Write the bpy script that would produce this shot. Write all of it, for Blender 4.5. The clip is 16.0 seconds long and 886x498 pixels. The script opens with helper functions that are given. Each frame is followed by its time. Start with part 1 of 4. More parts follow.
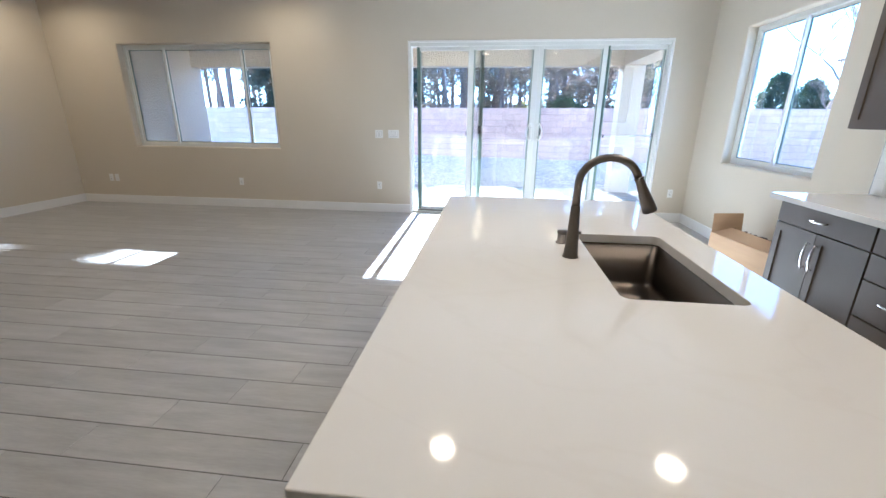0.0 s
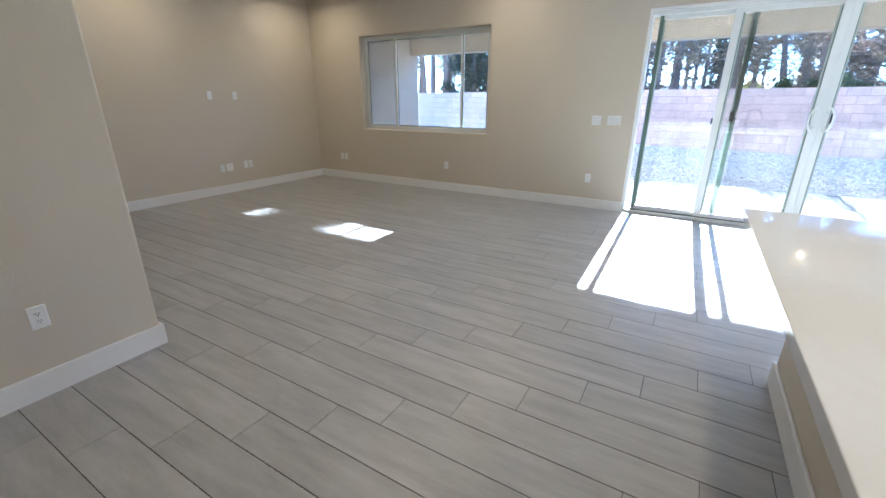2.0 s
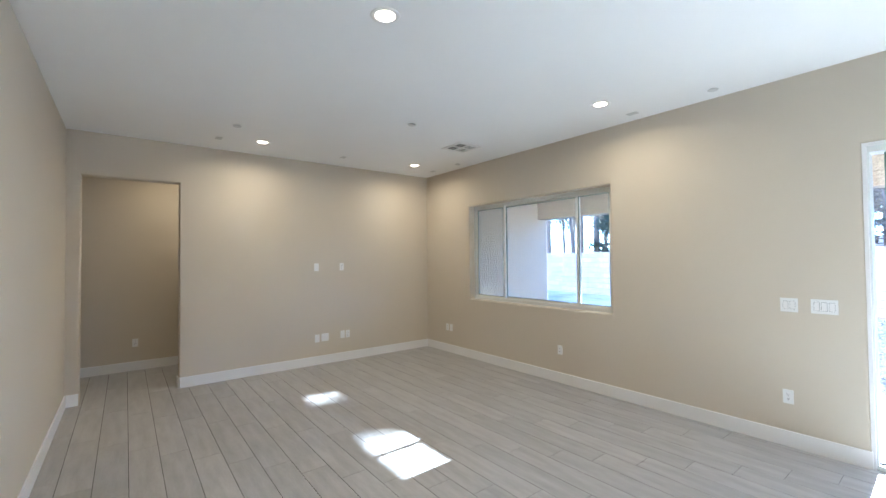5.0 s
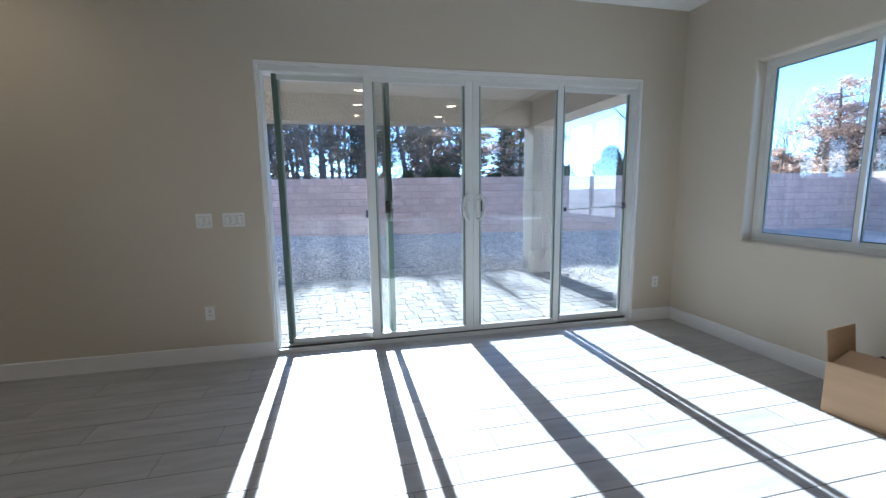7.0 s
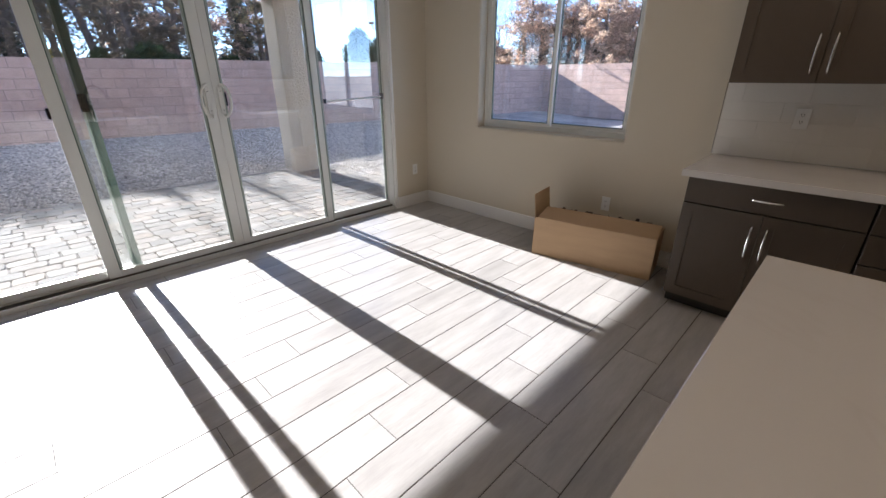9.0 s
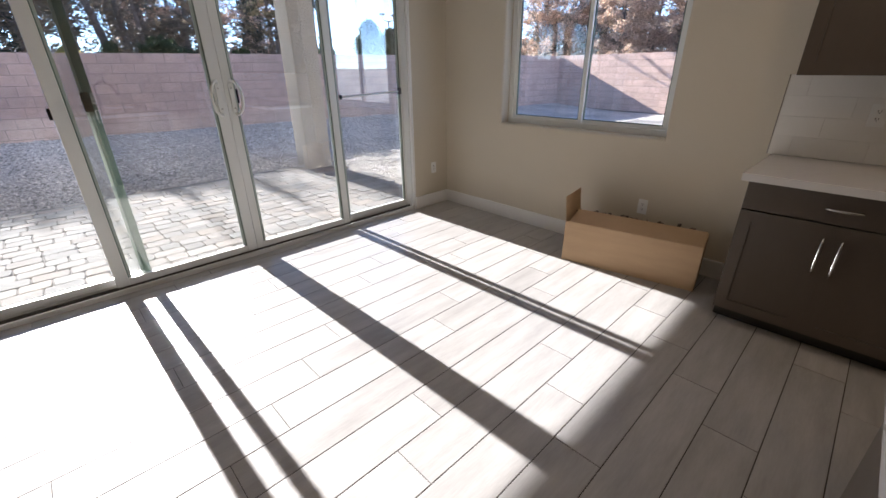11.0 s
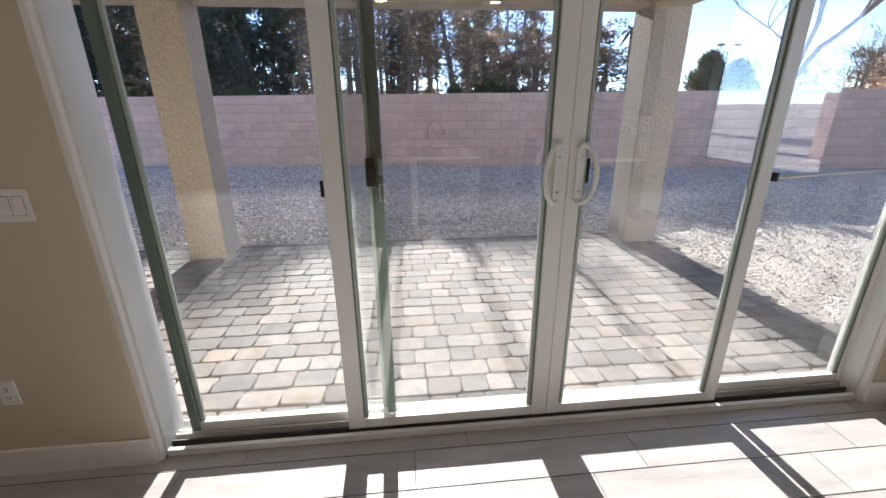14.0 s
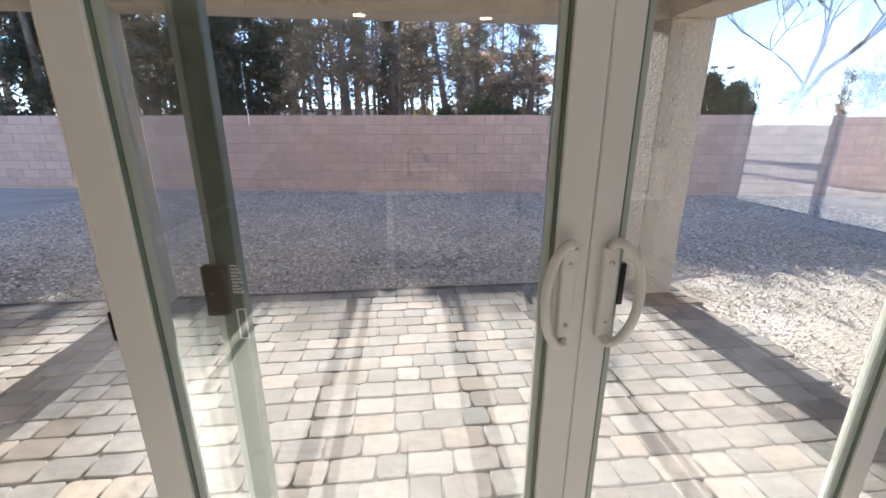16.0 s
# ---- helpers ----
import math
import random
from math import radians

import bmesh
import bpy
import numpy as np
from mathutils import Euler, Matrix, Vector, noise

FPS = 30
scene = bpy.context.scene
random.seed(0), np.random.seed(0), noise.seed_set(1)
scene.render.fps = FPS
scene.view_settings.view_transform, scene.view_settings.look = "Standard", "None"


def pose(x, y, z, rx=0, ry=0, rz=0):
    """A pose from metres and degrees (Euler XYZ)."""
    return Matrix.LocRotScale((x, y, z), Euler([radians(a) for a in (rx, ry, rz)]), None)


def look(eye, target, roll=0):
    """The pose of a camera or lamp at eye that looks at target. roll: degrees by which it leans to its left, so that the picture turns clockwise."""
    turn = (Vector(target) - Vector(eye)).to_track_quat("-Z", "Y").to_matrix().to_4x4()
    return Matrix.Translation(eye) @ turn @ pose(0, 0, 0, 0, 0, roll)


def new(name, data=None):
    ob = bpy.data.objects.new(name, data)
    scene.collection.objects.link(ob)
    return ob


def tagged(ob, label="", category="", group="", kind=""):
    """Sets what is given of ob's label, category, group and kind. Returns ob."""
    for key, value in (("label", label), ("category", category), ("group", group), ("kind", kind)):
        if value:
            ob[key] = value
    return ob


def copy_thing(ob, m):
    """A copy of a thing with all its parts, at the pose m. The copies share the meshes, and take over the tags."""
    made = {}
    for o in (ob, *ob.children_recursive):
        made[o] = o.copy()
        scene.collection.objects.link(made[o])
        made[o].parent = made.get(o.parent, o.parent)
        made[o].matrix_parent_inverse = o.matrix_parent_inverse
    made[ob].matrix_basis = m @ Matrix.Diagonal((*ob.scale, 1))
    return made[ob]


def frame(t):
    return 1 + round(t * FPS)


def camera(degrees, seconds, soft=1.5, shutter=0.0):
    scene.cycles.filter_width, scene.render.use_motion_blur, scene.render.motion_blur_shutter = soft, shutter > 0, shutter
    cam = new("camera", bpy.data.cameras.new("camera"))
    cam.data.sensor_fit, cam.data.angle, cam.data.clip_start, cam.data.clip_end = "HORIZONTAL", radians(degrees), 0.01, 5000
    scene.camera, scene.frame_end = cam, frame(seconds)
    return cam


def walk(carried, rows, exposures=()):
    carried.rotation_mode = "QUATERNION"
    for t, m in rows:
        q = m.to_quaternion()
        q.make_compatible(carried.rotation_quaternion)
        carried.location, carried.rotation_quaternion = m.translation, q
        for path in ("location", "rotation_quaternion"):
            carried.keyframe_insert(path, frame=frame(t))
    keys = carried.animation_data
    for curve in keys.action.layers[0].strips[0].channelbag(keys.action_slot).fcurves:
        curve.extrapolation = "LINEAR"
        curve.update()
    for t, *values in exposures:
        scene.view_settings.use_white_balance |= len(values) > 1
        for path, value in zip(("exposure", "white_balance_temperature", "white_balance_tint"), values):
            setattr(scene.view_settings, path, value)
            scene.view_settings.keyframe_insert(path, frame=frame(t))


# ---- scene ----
cam = camera(94.5, 16.0)
EXPOSURE = [(0.0, 4.87, 5200, 6), (1.0, 4.9, 5250, 5), (1.8, 4.78, 5200, 4), (2.5, 5.05, 5150, 4), (3.0, 5.15, 5100, 4), (5.5, 5.3, 5150, 3), (6.0, 5.1, 5250, 4), (6.5, 4.25, 5400, 5), (7.0, 3.45, 5250, 5), (7.5, 3.15, 5850, 9), (8.0, 3.05, 6150, 12), (10.5, 3.15, 6500, 15), (11.5, 3.12, 6450, 15), (12.5, 3.05, 6600, 15), (14.0, 3.12, 6750, 14), (16.0, 3.32, 6950, 14)]
PATH = [
    (0, (-2.773, -6.216, 1.411), (-2.992, -4.323, 0.805), 0.6),
    (0.5, (-2.808, -6.219, 1.409), (-3.105, -4.345, 0.775), 0.8),
    (1, (-2.958, -6.144, 1.396), (-3.426, -4.319, 0.724), 0.7),
    (1.5, (-3.165, -6.11, 1.407), (-3.853, -4.366, 0.71), 0.6),
    (2, (-3.315, -5.943, 1.406), (-4.275, -4.324, 0.73), 0.2),
    (2.5, (-3.438, -5.719, 1.465), (-4.644, -4.244, 0.857), -0.3),
    (3, (-3.51, -5.476, 1.477), (-4.902, -4.127, 0.984), -0.3),
    (5.5, (-3.523, -4.154, 1.619), (-5.086, -2.913, 1.74), -0.1),
    (6, (-3.446, -3.915, 1.488), (-4.749, -2.4, 1.563), -0.4),
    (6.5, (-3.329, -3.722, 1.412), (-3.916, -1.813, 1.306), -0.4),
    (7, (-3.321, -3.649, 1.401), (-2.887, -1.718, 1.118), -0.8),
    (7.5, (-3.359, -3.589, 1.379), (-2.234, -2.016, 0.867), -0.6),
    (8, (-3.342, -3.581, 1.383), (-2.041, -2.237, 0.675), -0.3),
    (10.5, (-3.352, -3.455, 1.461), (-2.061, -2.16, 0.651), -0.7),
    (11, (-3.26, -3.327, 1.431), (-1.997, -2.007, 0.619), -0.7),
    (11.5, (-3.144, -3.115, 1.47), (-1.956, -1.724, 0.66), -0.7),
    (12, (-3.116, -2.785, 1.452), (-2.081, -1.27, 0.655), -0.8),
    (12.5, (-3.096, -2.459, 1.469), (-2.291, -0.801, 0.69), -0.6),
    (13, (-2.994, -2.182, 1.447), (-2.466, -0.397, 0.714), -0.6),
    (13.5, (-2.934, -1.866, 1.447), (-2.618, -0.017, 0.754), -0.4),
    (14, (-2.863, -1.557, 1.505), (-2.679, 0.322, 0.846), -0.5),
    (14.5, (-2.774, -1.323, 1.548), (-2.629, 0.571, 0.923), -0.2),
    (15, (-2.656, -1.147, 1.577), (-2.508, 0.755, 0.978), -0.3),
    (15.5, (-2.613, -0.928, 1.584), (-2.434, 0.976, 0.997), -0.2),
    (16, (-2.596, -0.745, 1.593), (-2.391, 1.157, 1.01), -0.0),
]
walk(cam, [(t, look(eye, target, roll)) for t, eye, target, roll in PATH], EXPOSURE)

# ---- world, sun, exposure ----
SUN_TAN = 0.408
world = bpy.data.worlds.new("sky")
scene.world = world
world.use_nodes = True
wn = world.node_tree.nodes
sky = wn.new("ShaderNodeTexSky")
sky.sky_type = "NISHITA"
sky.sun_disc = False
sky.sun_elevation = math.atan(SUN_TAN)
sky.sun_rotation = radians(-1.2)
sky.dust_density, sky.ozone_density, sky.air_density, sky.altitude = 0.0, 2.0, 0.5, 1500.0
wn["Background"].inputs["Strength"].default_value = 0.072
world.node_tree.links.new(sky.outputs[0], wn["Background"].inputs["Color"])
sun_data = bpy.data.lights.new("sun", "SUN")
sun_data.energy, sun_data.angle, sun_data.color = 2.4, radians(0.55), (1.0, 0.985, 0.955)
sun_ob = new("sun", sun_data)
sun_ob.matrix_world = look((-1.05, 50, 50 * SUN_TAN), (0, 0, 0))


# ---- materials ----
def rgb(c):
    return (c[0], c[1], c[2], 1.0)


def material(name, base, rough=0.6, metal=0.0, vary=0.12, scale=6.0, fine=60.0, bump=0.0, stretch=(1, 1, 1), piece=0.0, coat=0.0, tint=None, bump_scale=None, depth=0.006, tones=()):
    """A surface with colour variation at two scales, bump and, where asked, a shift from piece to piece."""
    m = bpy.data.materials.new(name)
    m.use_nodes = True
    n, l = m.node_tree.nodes, m.node_tree.links
    b = n["Principled BSDF"]
    geo = n.new("ShaderNodeNewGeometry")
    mp = n.new("ShaderNodeMapping")
    mp.inputs["Scale"].default_value = stretch
    l.new(geo.outputs["Position"], mp.inputs["Vector"])
    info = n.new("ShaderNodeObjectInfo")
    add = n.new("ShaderNodeMath")
    add.operation = "ADD"
    l.new(info.outputs["Random"], add.inputs[0])
    l.new(geo.outputs["Random Per Island"], add.inputs[1])
    if piece:
        sh = n.new("ShaderNodeVectorMath")
        sh.operation = "MULTIPLY_ADD"
        comb = n.new("ShaderNodeCombineXYZ")
        for i in range(3):
            l.new(add.outputs[0], comb.inputs[i])
        sh.inputs[1].default_value = (37.0, 53.0, 11.0)
        l.new(comb.outputs[0], sh.inputs[0])
        l.new(mp.outputs[0], sh.inputs[2])
        vec = sh.outputs[0]
    else:
        vec = mp.outputs[0]
    a = n.new("ShaderNodeTexNoise")
    a.inputs["Scale"].default_value, a.inputs["Detail"].default_value = scale, 5.0
    f = n.new("ShaderNodeTexNoise")
    f.inputs["Scale"].default_value, f.inputs["Detail"].default_value = fine, 4.0
    l.new(vec, a.inputs["Vector"])
    l.new(vec, f.inputs["Vector"])
    mx = n.new("ShaderNodeMix")
    mx.data_type = "RGBA"
    lo = tuple(c * (1 - vary) for c in base)
    hi = tuple(min(1.0, c * (1 + vary)) for c in (tint or base))
    mx.inputs["A"].default_value, mx.inputs["B"].default_value = rgb(lo), rgb(hi)
    av = n.new("ShaderNodeMath")
    av.operation = "MULTIPLY_ADD"
    l.new(a.outputs["Fac"], av.inputs[0])
    av.inputs[1].default_value = 1.6
    av.inputs[2].default_value = -0.55
    fv = n.new("ShaderNodeMath")
    fv.operation = "MULTIPLY_ADD"
    l.new(f.outputs["Fac"], fv.inputs[0])
    fv.inputs[1].default_value = 0.5
    l.new(av.outputs[0], fv.inputs[2])
    fv.use_clamp = True
    l.new(fv.outputs[0], mx.inputs["Factor"])
    col = mx.outputs["Result"]
    if piece:
        hsv = n.new("ShaderNodeHueSaturation")
        mr = n.new("ShaderNodeMapRange")
        fr = n.new("ShaderNodeMath")
        fr.operation = "FRACT"
        mu = n.new("ShaderNodeMath")
        mu.operation = "MULTIPLY"
        mu.inputs[1].default_value = 7.31
        l.new(add.outputs[0], mu.inputs[0])
        l.new(mu.outputs[0], fr.inputs[0])
        l.new(fr.outputs[0], mr.inputs["Value"])
        mr.inputs["To Min"].default_value, mr.inputs["To Max"].default_value = 1 - piece, 1 + piece
        l.new(mr.outputs[0], hsv.inputs["Value"])
        l.new(col, hsv.inputs["Color"])
        col = hsv.outputs[0]
        if tones:
            ramp, mul2, fr2, tm = n.new("ShaderNodeValToRGB"), n.new("ShaderNodeMath"), n.new("ShaderNodeMath"), n.new("ShaderNodeMix")
            ramp.color_ramp.interpolation = "CONSTANT"
            for k, c in enumerate(tones):
                e = ramp.color_ramp.elements[k] if k < 2 else ramp.color_ramp.elements.new(k / len(tones))
                e.position, e.color = k / len(tones), rgb(c)
            mul2.operation, fr2.operation = "MULTIPLY", "FRACT"
            mul2.inputs[1].default_value = 13.77
            l.new(add.outputs[0], mul2.inputs[0])
            l.new(mul2.outputs[0], fr2.inputs[0])
            l.new(fr2.outputs[0], ramp.inputs[0])
            tm.data_type, tm.blend_type = "RGBA", "MULTIPLY"
            tm.inputs["Factor"].default_value = 1.0
            l.new(col, tm.inputs["A"])
            l.new(ramp.outputs["Color"], tm.inputs["B"])
            col = tm.outputs["Result"]
    l.new(col, b.inputs["Base Color"])
    b.inputs["Metallic"].default_value = metal
    rr = n.new("ShaderNodeMapRange")
    rr.inputs["To Min"].default_value, rr.inputs["To Max"].default_value = max(0.02, rough - min(0.08, 0.3 * rough)), min(1, rough + min(0.08, 0.3 * rough))
    l.new(a.outputs["Fac"], rr.inputs["Value"])
    l.new(rr.outputs[0], b.inputs["Roughness"])
    b.inputs["Coat Weight"].default_value = coat
    if bump:
        bt = n.new("ShaderNodeTexNoise")
        bt.inputs["Scale"].default_value, bt.inputs["Detail"].default_value = bump_scale or fine, 6.0
        l.new(vec, bt.inputs["Vector"])
        bp = n.new("ShaderNodeBump")
        bp.inputs["Strength"].default_value = min(1.0, bump)
        bp.inputs["Distance"].default_value = depth
        l.new(bt.outputs["Fac"], bp.inputs["Height"])
        l.new(bp.outputs[0], b.inputs["Normal"])
    return m


def glass_material(name, tint=(0.96, 0.98, 0.97), gloss=1.0, dirt=0.006):
    m = bpy.data.materials.new(name)
    m.use_nodes = True
    n, l = m.node_tree.nodes, m.node_tree.links
    n.remove(n["Principled BSDF"])
    tr, gl, mix, lw = n.new("ShaderNodeBsdfTransparent"), n.new("ShaderNodeBsdfGlossy"), n.new("ShaderNodeMixShader"), n.new("ShaderNodeLayerWeight")
    tr.inputs["Color"].default_value = rgb(tint)
    gl.inputs["Roughness"].default_value = 0.01
    lw.inputs["Blend"].default_value = 0.5
    pw, ma = n.new("ShaderNodeMath"), n.new("ShaderNodeMath")
    pw.operation, ma.operation = "POWER", "MULTIPLY_ADD"
    pw.inputs[1].default_value = 5.0
    ma.inputs[1].default_value, ma.inputs[2].default_value = 0.95 * gloss, 0.05 * gloss
    l.new(lw.outputs["Facing"], pw.inputs[0])
    l.new(pw.outputs[0], ma.inputs[0])
    l.new(ma.outputs[0], mix.inputs[0])
    l.new(tr.outputs[0], mix.inputs[1])
    l.new(gl.outputs[0], mix.inputs[2])
    # a thin film of dust and wipe marks
    dust, mix2 = n.new("ShaderNodeBsdfTranslucent"), n.new("ShaderNodeMixShader")
    dust.inputs["Color"].default_value = (0.85, 0.88, 0.92, 1)
    geo, mp, ns, mr = n.new("ShaderNodeNewGeometry"), n.new("ShaderNodeMapping"), n.new("ShaderNodeTexNoise"), n.new("ShaderNodeMapRange")
    mp.inputs["Scale"].default_value = (2.2, 2.2, 0.5)
    ns.inputs["Scale"].default_value, ns.inputs["Detail"].default_value = 2.0, 3.0
    mr.inputs["From Min"].default_value, mr.inputs["From Max"].default_value = 0.35, 0.75
    mr.inputs["To Min"].default_value, mr.inputs["To Max"].default_value = 0.3 * dirt, 1.7 * dirt
    l.new(geo.outputs["Position"], mp.inputs["Vector"])
    l.new(mp.outputs[0], ns.inputs["Vector"])
    l.new(ns.outputs["Fac"], mr.inputs["Value"])
    l.new(mr.outputs[0], mix2.inputs[0])
    l.new(mix.outputs[0], mix2.inputs[1])
    l.new(dust.outputs[0], mix2.inputs[2])
    l.new(mix2.outputs[0], n["Material Output"].inputs["Surface"])
    return m


def glow_material(name, color, strength):
    m = bpy.data.materials.new(name)
    m.use_nodes = True
    b = m.node_tree.nodes["Principled BSDF"]
    b.inputs["Base Color"].default_value = rgb(color)
    b.inputs["Emission Color"].default_value = rgb(color)
    b.inputs["Emission Strength"].default_value = strength
    return m


M_WALL = material("wall_paint", (0.60, 0.538, 0.435), 0.75, vary=0.025, scale=1.2, fine=140, bump=0.25, bump_scale=170)
M_CEIL = material("ceiling_paint", (0.88, 0.88, 0.87), 0.8, vary=0.02, scale=1.0, fine=140, bump=0.25, bump_scale=150)
M_TRIM = material("white_trim_paint", (0.80, 0.79, 0.77), 0.4, vary=0.03, scale=3, fine=90)
M_VINYL = material("white_vinyl", (0.74, 0.75, 0.72), 0.35, vary=0.03, scale=4, fine=120)
M_GREEN = material("dark_green_seal", (0.12, 0.175, 0.145), 0.35, vary=0.15, scale=5, fine=80)
M_REFLECT_STRIP = material("grey_green_strip", (0.42, 0.48, 0.44), 0.35, vary=0.06, scale=5, fine=80)
M_BLACK = material("black_plastic", (0.012, 0.012, 0.013), 0.35, vary=0.1)
M_PLASTIC = material("white_plastic", (0.80, 0.80, 0.78), 0.3, vary=0.02)
M_COVER = material("grey_white_plastic", (0.62, 0.62, 0.61), 0.5, vary=0.03)
M_SLOT = material("dark_slot", (0.03, 0.03, 0.03), 0.6)
M_PLANK = material("grey_wood_look_tile", (0.365, 0.355, 0.343), 0.34, vary=0.155, scale=3.4, fine=24, bump=0.10, stretch=(0.8, 4.6, 1.0), piece=0.075, tint=(0.405, 0.397, 0.387))
M_GROUT = material("grey_grout", (0.07, 0.066, 0.062), 0.9, vary=0.15, scale=9)
M_QUARTZ = material("white_quartz", (0.65, 0.635, 0.622), 0.065, vary=0.022, scale=1.4, fine=180)


def add_veins(m, color, amount):
    """Thin wandering veins over a stone's base colour."""
    n, l = m.node_tree.nodes, m.node_tree.links
    b = n["Principled BSDF"]
    src = b.inputs["Base Color"].links[0].from_socket
    geo = n.new("ShaderNodeNewGeometry")
    ns = n.new("ShaderNodeTexNoise")
    ns.inputs["Scale"].default_value, ns.inputs["Detail"].default_value, ns.inputs["Distortion"].default_value = 1.1, 7.0, 1.6
    l.new(geo.outputs["Position"], ns.inputs["Vector"])
    sub, ab, mr, gate, mul = (n.new("ShaderNodeMath"), n.new("ShaderNodeMath"), n.new("ShaderNodeMapRange"), n.new("ShaderNodeTexNoise"), n.new("ShaderNodeMath"))
    sub.operation, ab.operation, mul.operation = "SUBTRACT", "ABSOLUTE", "MULTIPLY"
    sub.inputs[1].default_value = 0.5
    l.new(ns.outputs["Fac"], sub.inputs[0])
    l.new(sub.outputs[0], ab.inputs[0])
    mr.inputs["From Min"].default_value, mr.inputs["From Max"].default_value = 0.0, 0.022
    mr.inputs["To Min"].default_value, mr.inputs["To Max"].default_value = amount, 0.0
    l.new(ab.outputs[0], mr.inputs["Value"])
    gate.inputs["Scale"].default_value = 2.3
    l.new(geo.outputs["Position"], gate.inputs["Vector"])
    l.new(mr.outputs[0], mul.inputs[0])
    l.new(gate.outputs["Fac"], mul.inputs[1])
    mx = n.new("ShaderNodeMix")
    mx.data_type = "RGBA"
    l.new(mul.outputs[0], mx.inputs["Factor"])
    l.new(src, mx.inputs["A"])
    mx.inputs["B"].default_value = rgb(color)
    l.new(mx.outputs["Result"], b.inputs["Base Color"])


add_veins(M_QUARTZ, (0.46, 0.41, 0.36), 0.13)
M_QUARTZ.node_tree.nodes["Principled BSDF"].inputs["Specular IOR Level"].default_value = 0.5
M_CAB = material("dark_espresso_paint", (0.088, 0.068, 0.052), 0.42, vary=0.10, scale=5, fine=70, bump=0.04, stretch=(1, 1, 0.25))
M_KICK = material("dark_kick", (0.03, 0.026, 0.023), 0.6)
M_STEEL = material("brushed_steel", (0.115, 0.10, 0.09), 0.33, metal=1.0, vary=0.10, scale=3, fine=160, stretch=(0.2, 1, 8))
M_GUN = material("gunmetal_finish", (0.20, 0.185, 0.175), 0.30, metal=1.0, vary=0.12, scale=9, fine=120)
M_CHROME = material("satin_nickel", (0.72, 0.71, 0.69), 0.22, metal=1.0, vary=0.05)
M_CARD = material("brown_cardboard", (0.50, 0.345, 0.21), 0.85, vary=0.09, scale=3, fine=45, bump=0.08, stretch=(1, 1, 6))
M_CARDIN = material("torn_dark_packing", (0.07, 0.055, 0.045), 0.9, vary=0.4, scale=20)
M_TILE = material("glazed_white_tile", (0.78, 0.76, 0.72), 0.12, vary=0.03, scale=3, fine=60, piece=0.02)
# the strong colour variation also paints in shade of the stucco's relief
M_STUCCO = material("tan_stucco", (0.53, 0.46, 0.38), 0.95, vary=0.30, scale=36, fine=75, bump=1.0, bump_scale=34, depth=0.035)
M_SOFFIT = material("patio_stucco_ceiling", (0.55, 0.475, 0.395), 0.95, vary=0.16, scale=14, fine=70, bump=1.0, bump_scale=34, depth=0.03)
M_PAVER = material("tumbled_concrete_paver", (0.178, 0.169, 0.163), 0.92, vary=0.24, scale=13, fine=90, bump=0.5, bump_scale=26, depth=0.010, piece=0.24, tint=(0.22, 0.206, 0.195), tones=((1, 1, 1), (1.02, 0.95, 0.90), (0.92, 0.94, 0.96), (1.05, 0.945, 0.85), (0.80, 0.82, 0.84), (1.0, 0.97, 0.95), (0.88, 0.85, 0.83), (1.02, 0.95, 0.89), (0.86, 0.90, 0.90), (0.72, 0.68, 0.66), (0.97, 0.95, 0.93), (0.70, 0.73, 0.75)))
M_SAND = material("joint_sand", (0.07, 0.062, 0.055), 0.95, vary=0.2, scale=30)
M_BLOCK = material("pinkish_concrete_block", (0.60, 0.41, 0.345), 0.95, vary=0.12, scale=8, fine=90, bump=0.6, piece=0.10, tint=(0.65, 0.465, 0.395))
M_MORTAR = material("wall_mortar", (0.26, 0.20, 0.175), 0.95, vary=0.12, scale=10)
M_GRAVEL = material("crushed_gravel_ground", (0.49, 0.45, 0.415), 0.97, vary=0.36, scale=0.8, fine=38, bump=1.0, bump_scale=42, depth=0.035, tint=(0.60, 0.55, 0.505))
M_DIRT = material("pale_sandy_dirt", (0.44, 0.40, 0.35), 0.97, vary=0.22, scale=2.2, fine=60, bump=1.0, bump_scale=40, depth=0.02)
M_STONE = material("gravel_stone", (0.56, 0.515, 0.475), 0.95, vary=0.25, scale=12, piece=0.65)
M_BARK = material("pine_bark", (0.19, 0.14, 0.115), 0.95, vary=0.4, scale=7, fine=50, bump=0.8, stretch=(1, 1, 0.3))
M_PALE = material("pale_bark", (0.22, 0.185, 0.16), 0.9, vary=0.25, scale=6, fine=40, bump=0.5, stretch=(1, 1, 0.3))
M_NEEDLE = material("pine_needles", (0.095, 0.085, 0.05), 0.7, vary=0.35, scale=1.2, fine=9, piece=0.35, tint=(0.15, 0.125, 0.08))
M_NEEDLE2 = material("dry_pine_needles", (0.15, 0.105, 0.075), 0.75, vary=0.35, scale=1.2, fine=9, piece=0.35, tint=(0.22, 0.175, 0.125))
M_CYPRESS = material("cypress_green", (0.022, 0.042, 0.026), 0.75, vary=0.4, scale=3, fine=14, piece=0.3)
M_SHRUB = material("shrub_green", (0.045, 0.085, 0.030), 0.65, vary=0.35, scale=3, fine=14, piece=0.35)
M_CONIFER = material("conifer_green", (0.030, 0.058, 0.028), 0.7, vary=0.4, scale=3, fine=14, piece=0.35, tint=(0.05, 0.08, 0.03))
M_RUST = material("dry_pink_leaves", (0.58, 0.38, 0.31), 0.8, vary=0.3, scale=1.5, fine=12, piece=0.4, tint=(0.62, 0.48, 0.36))


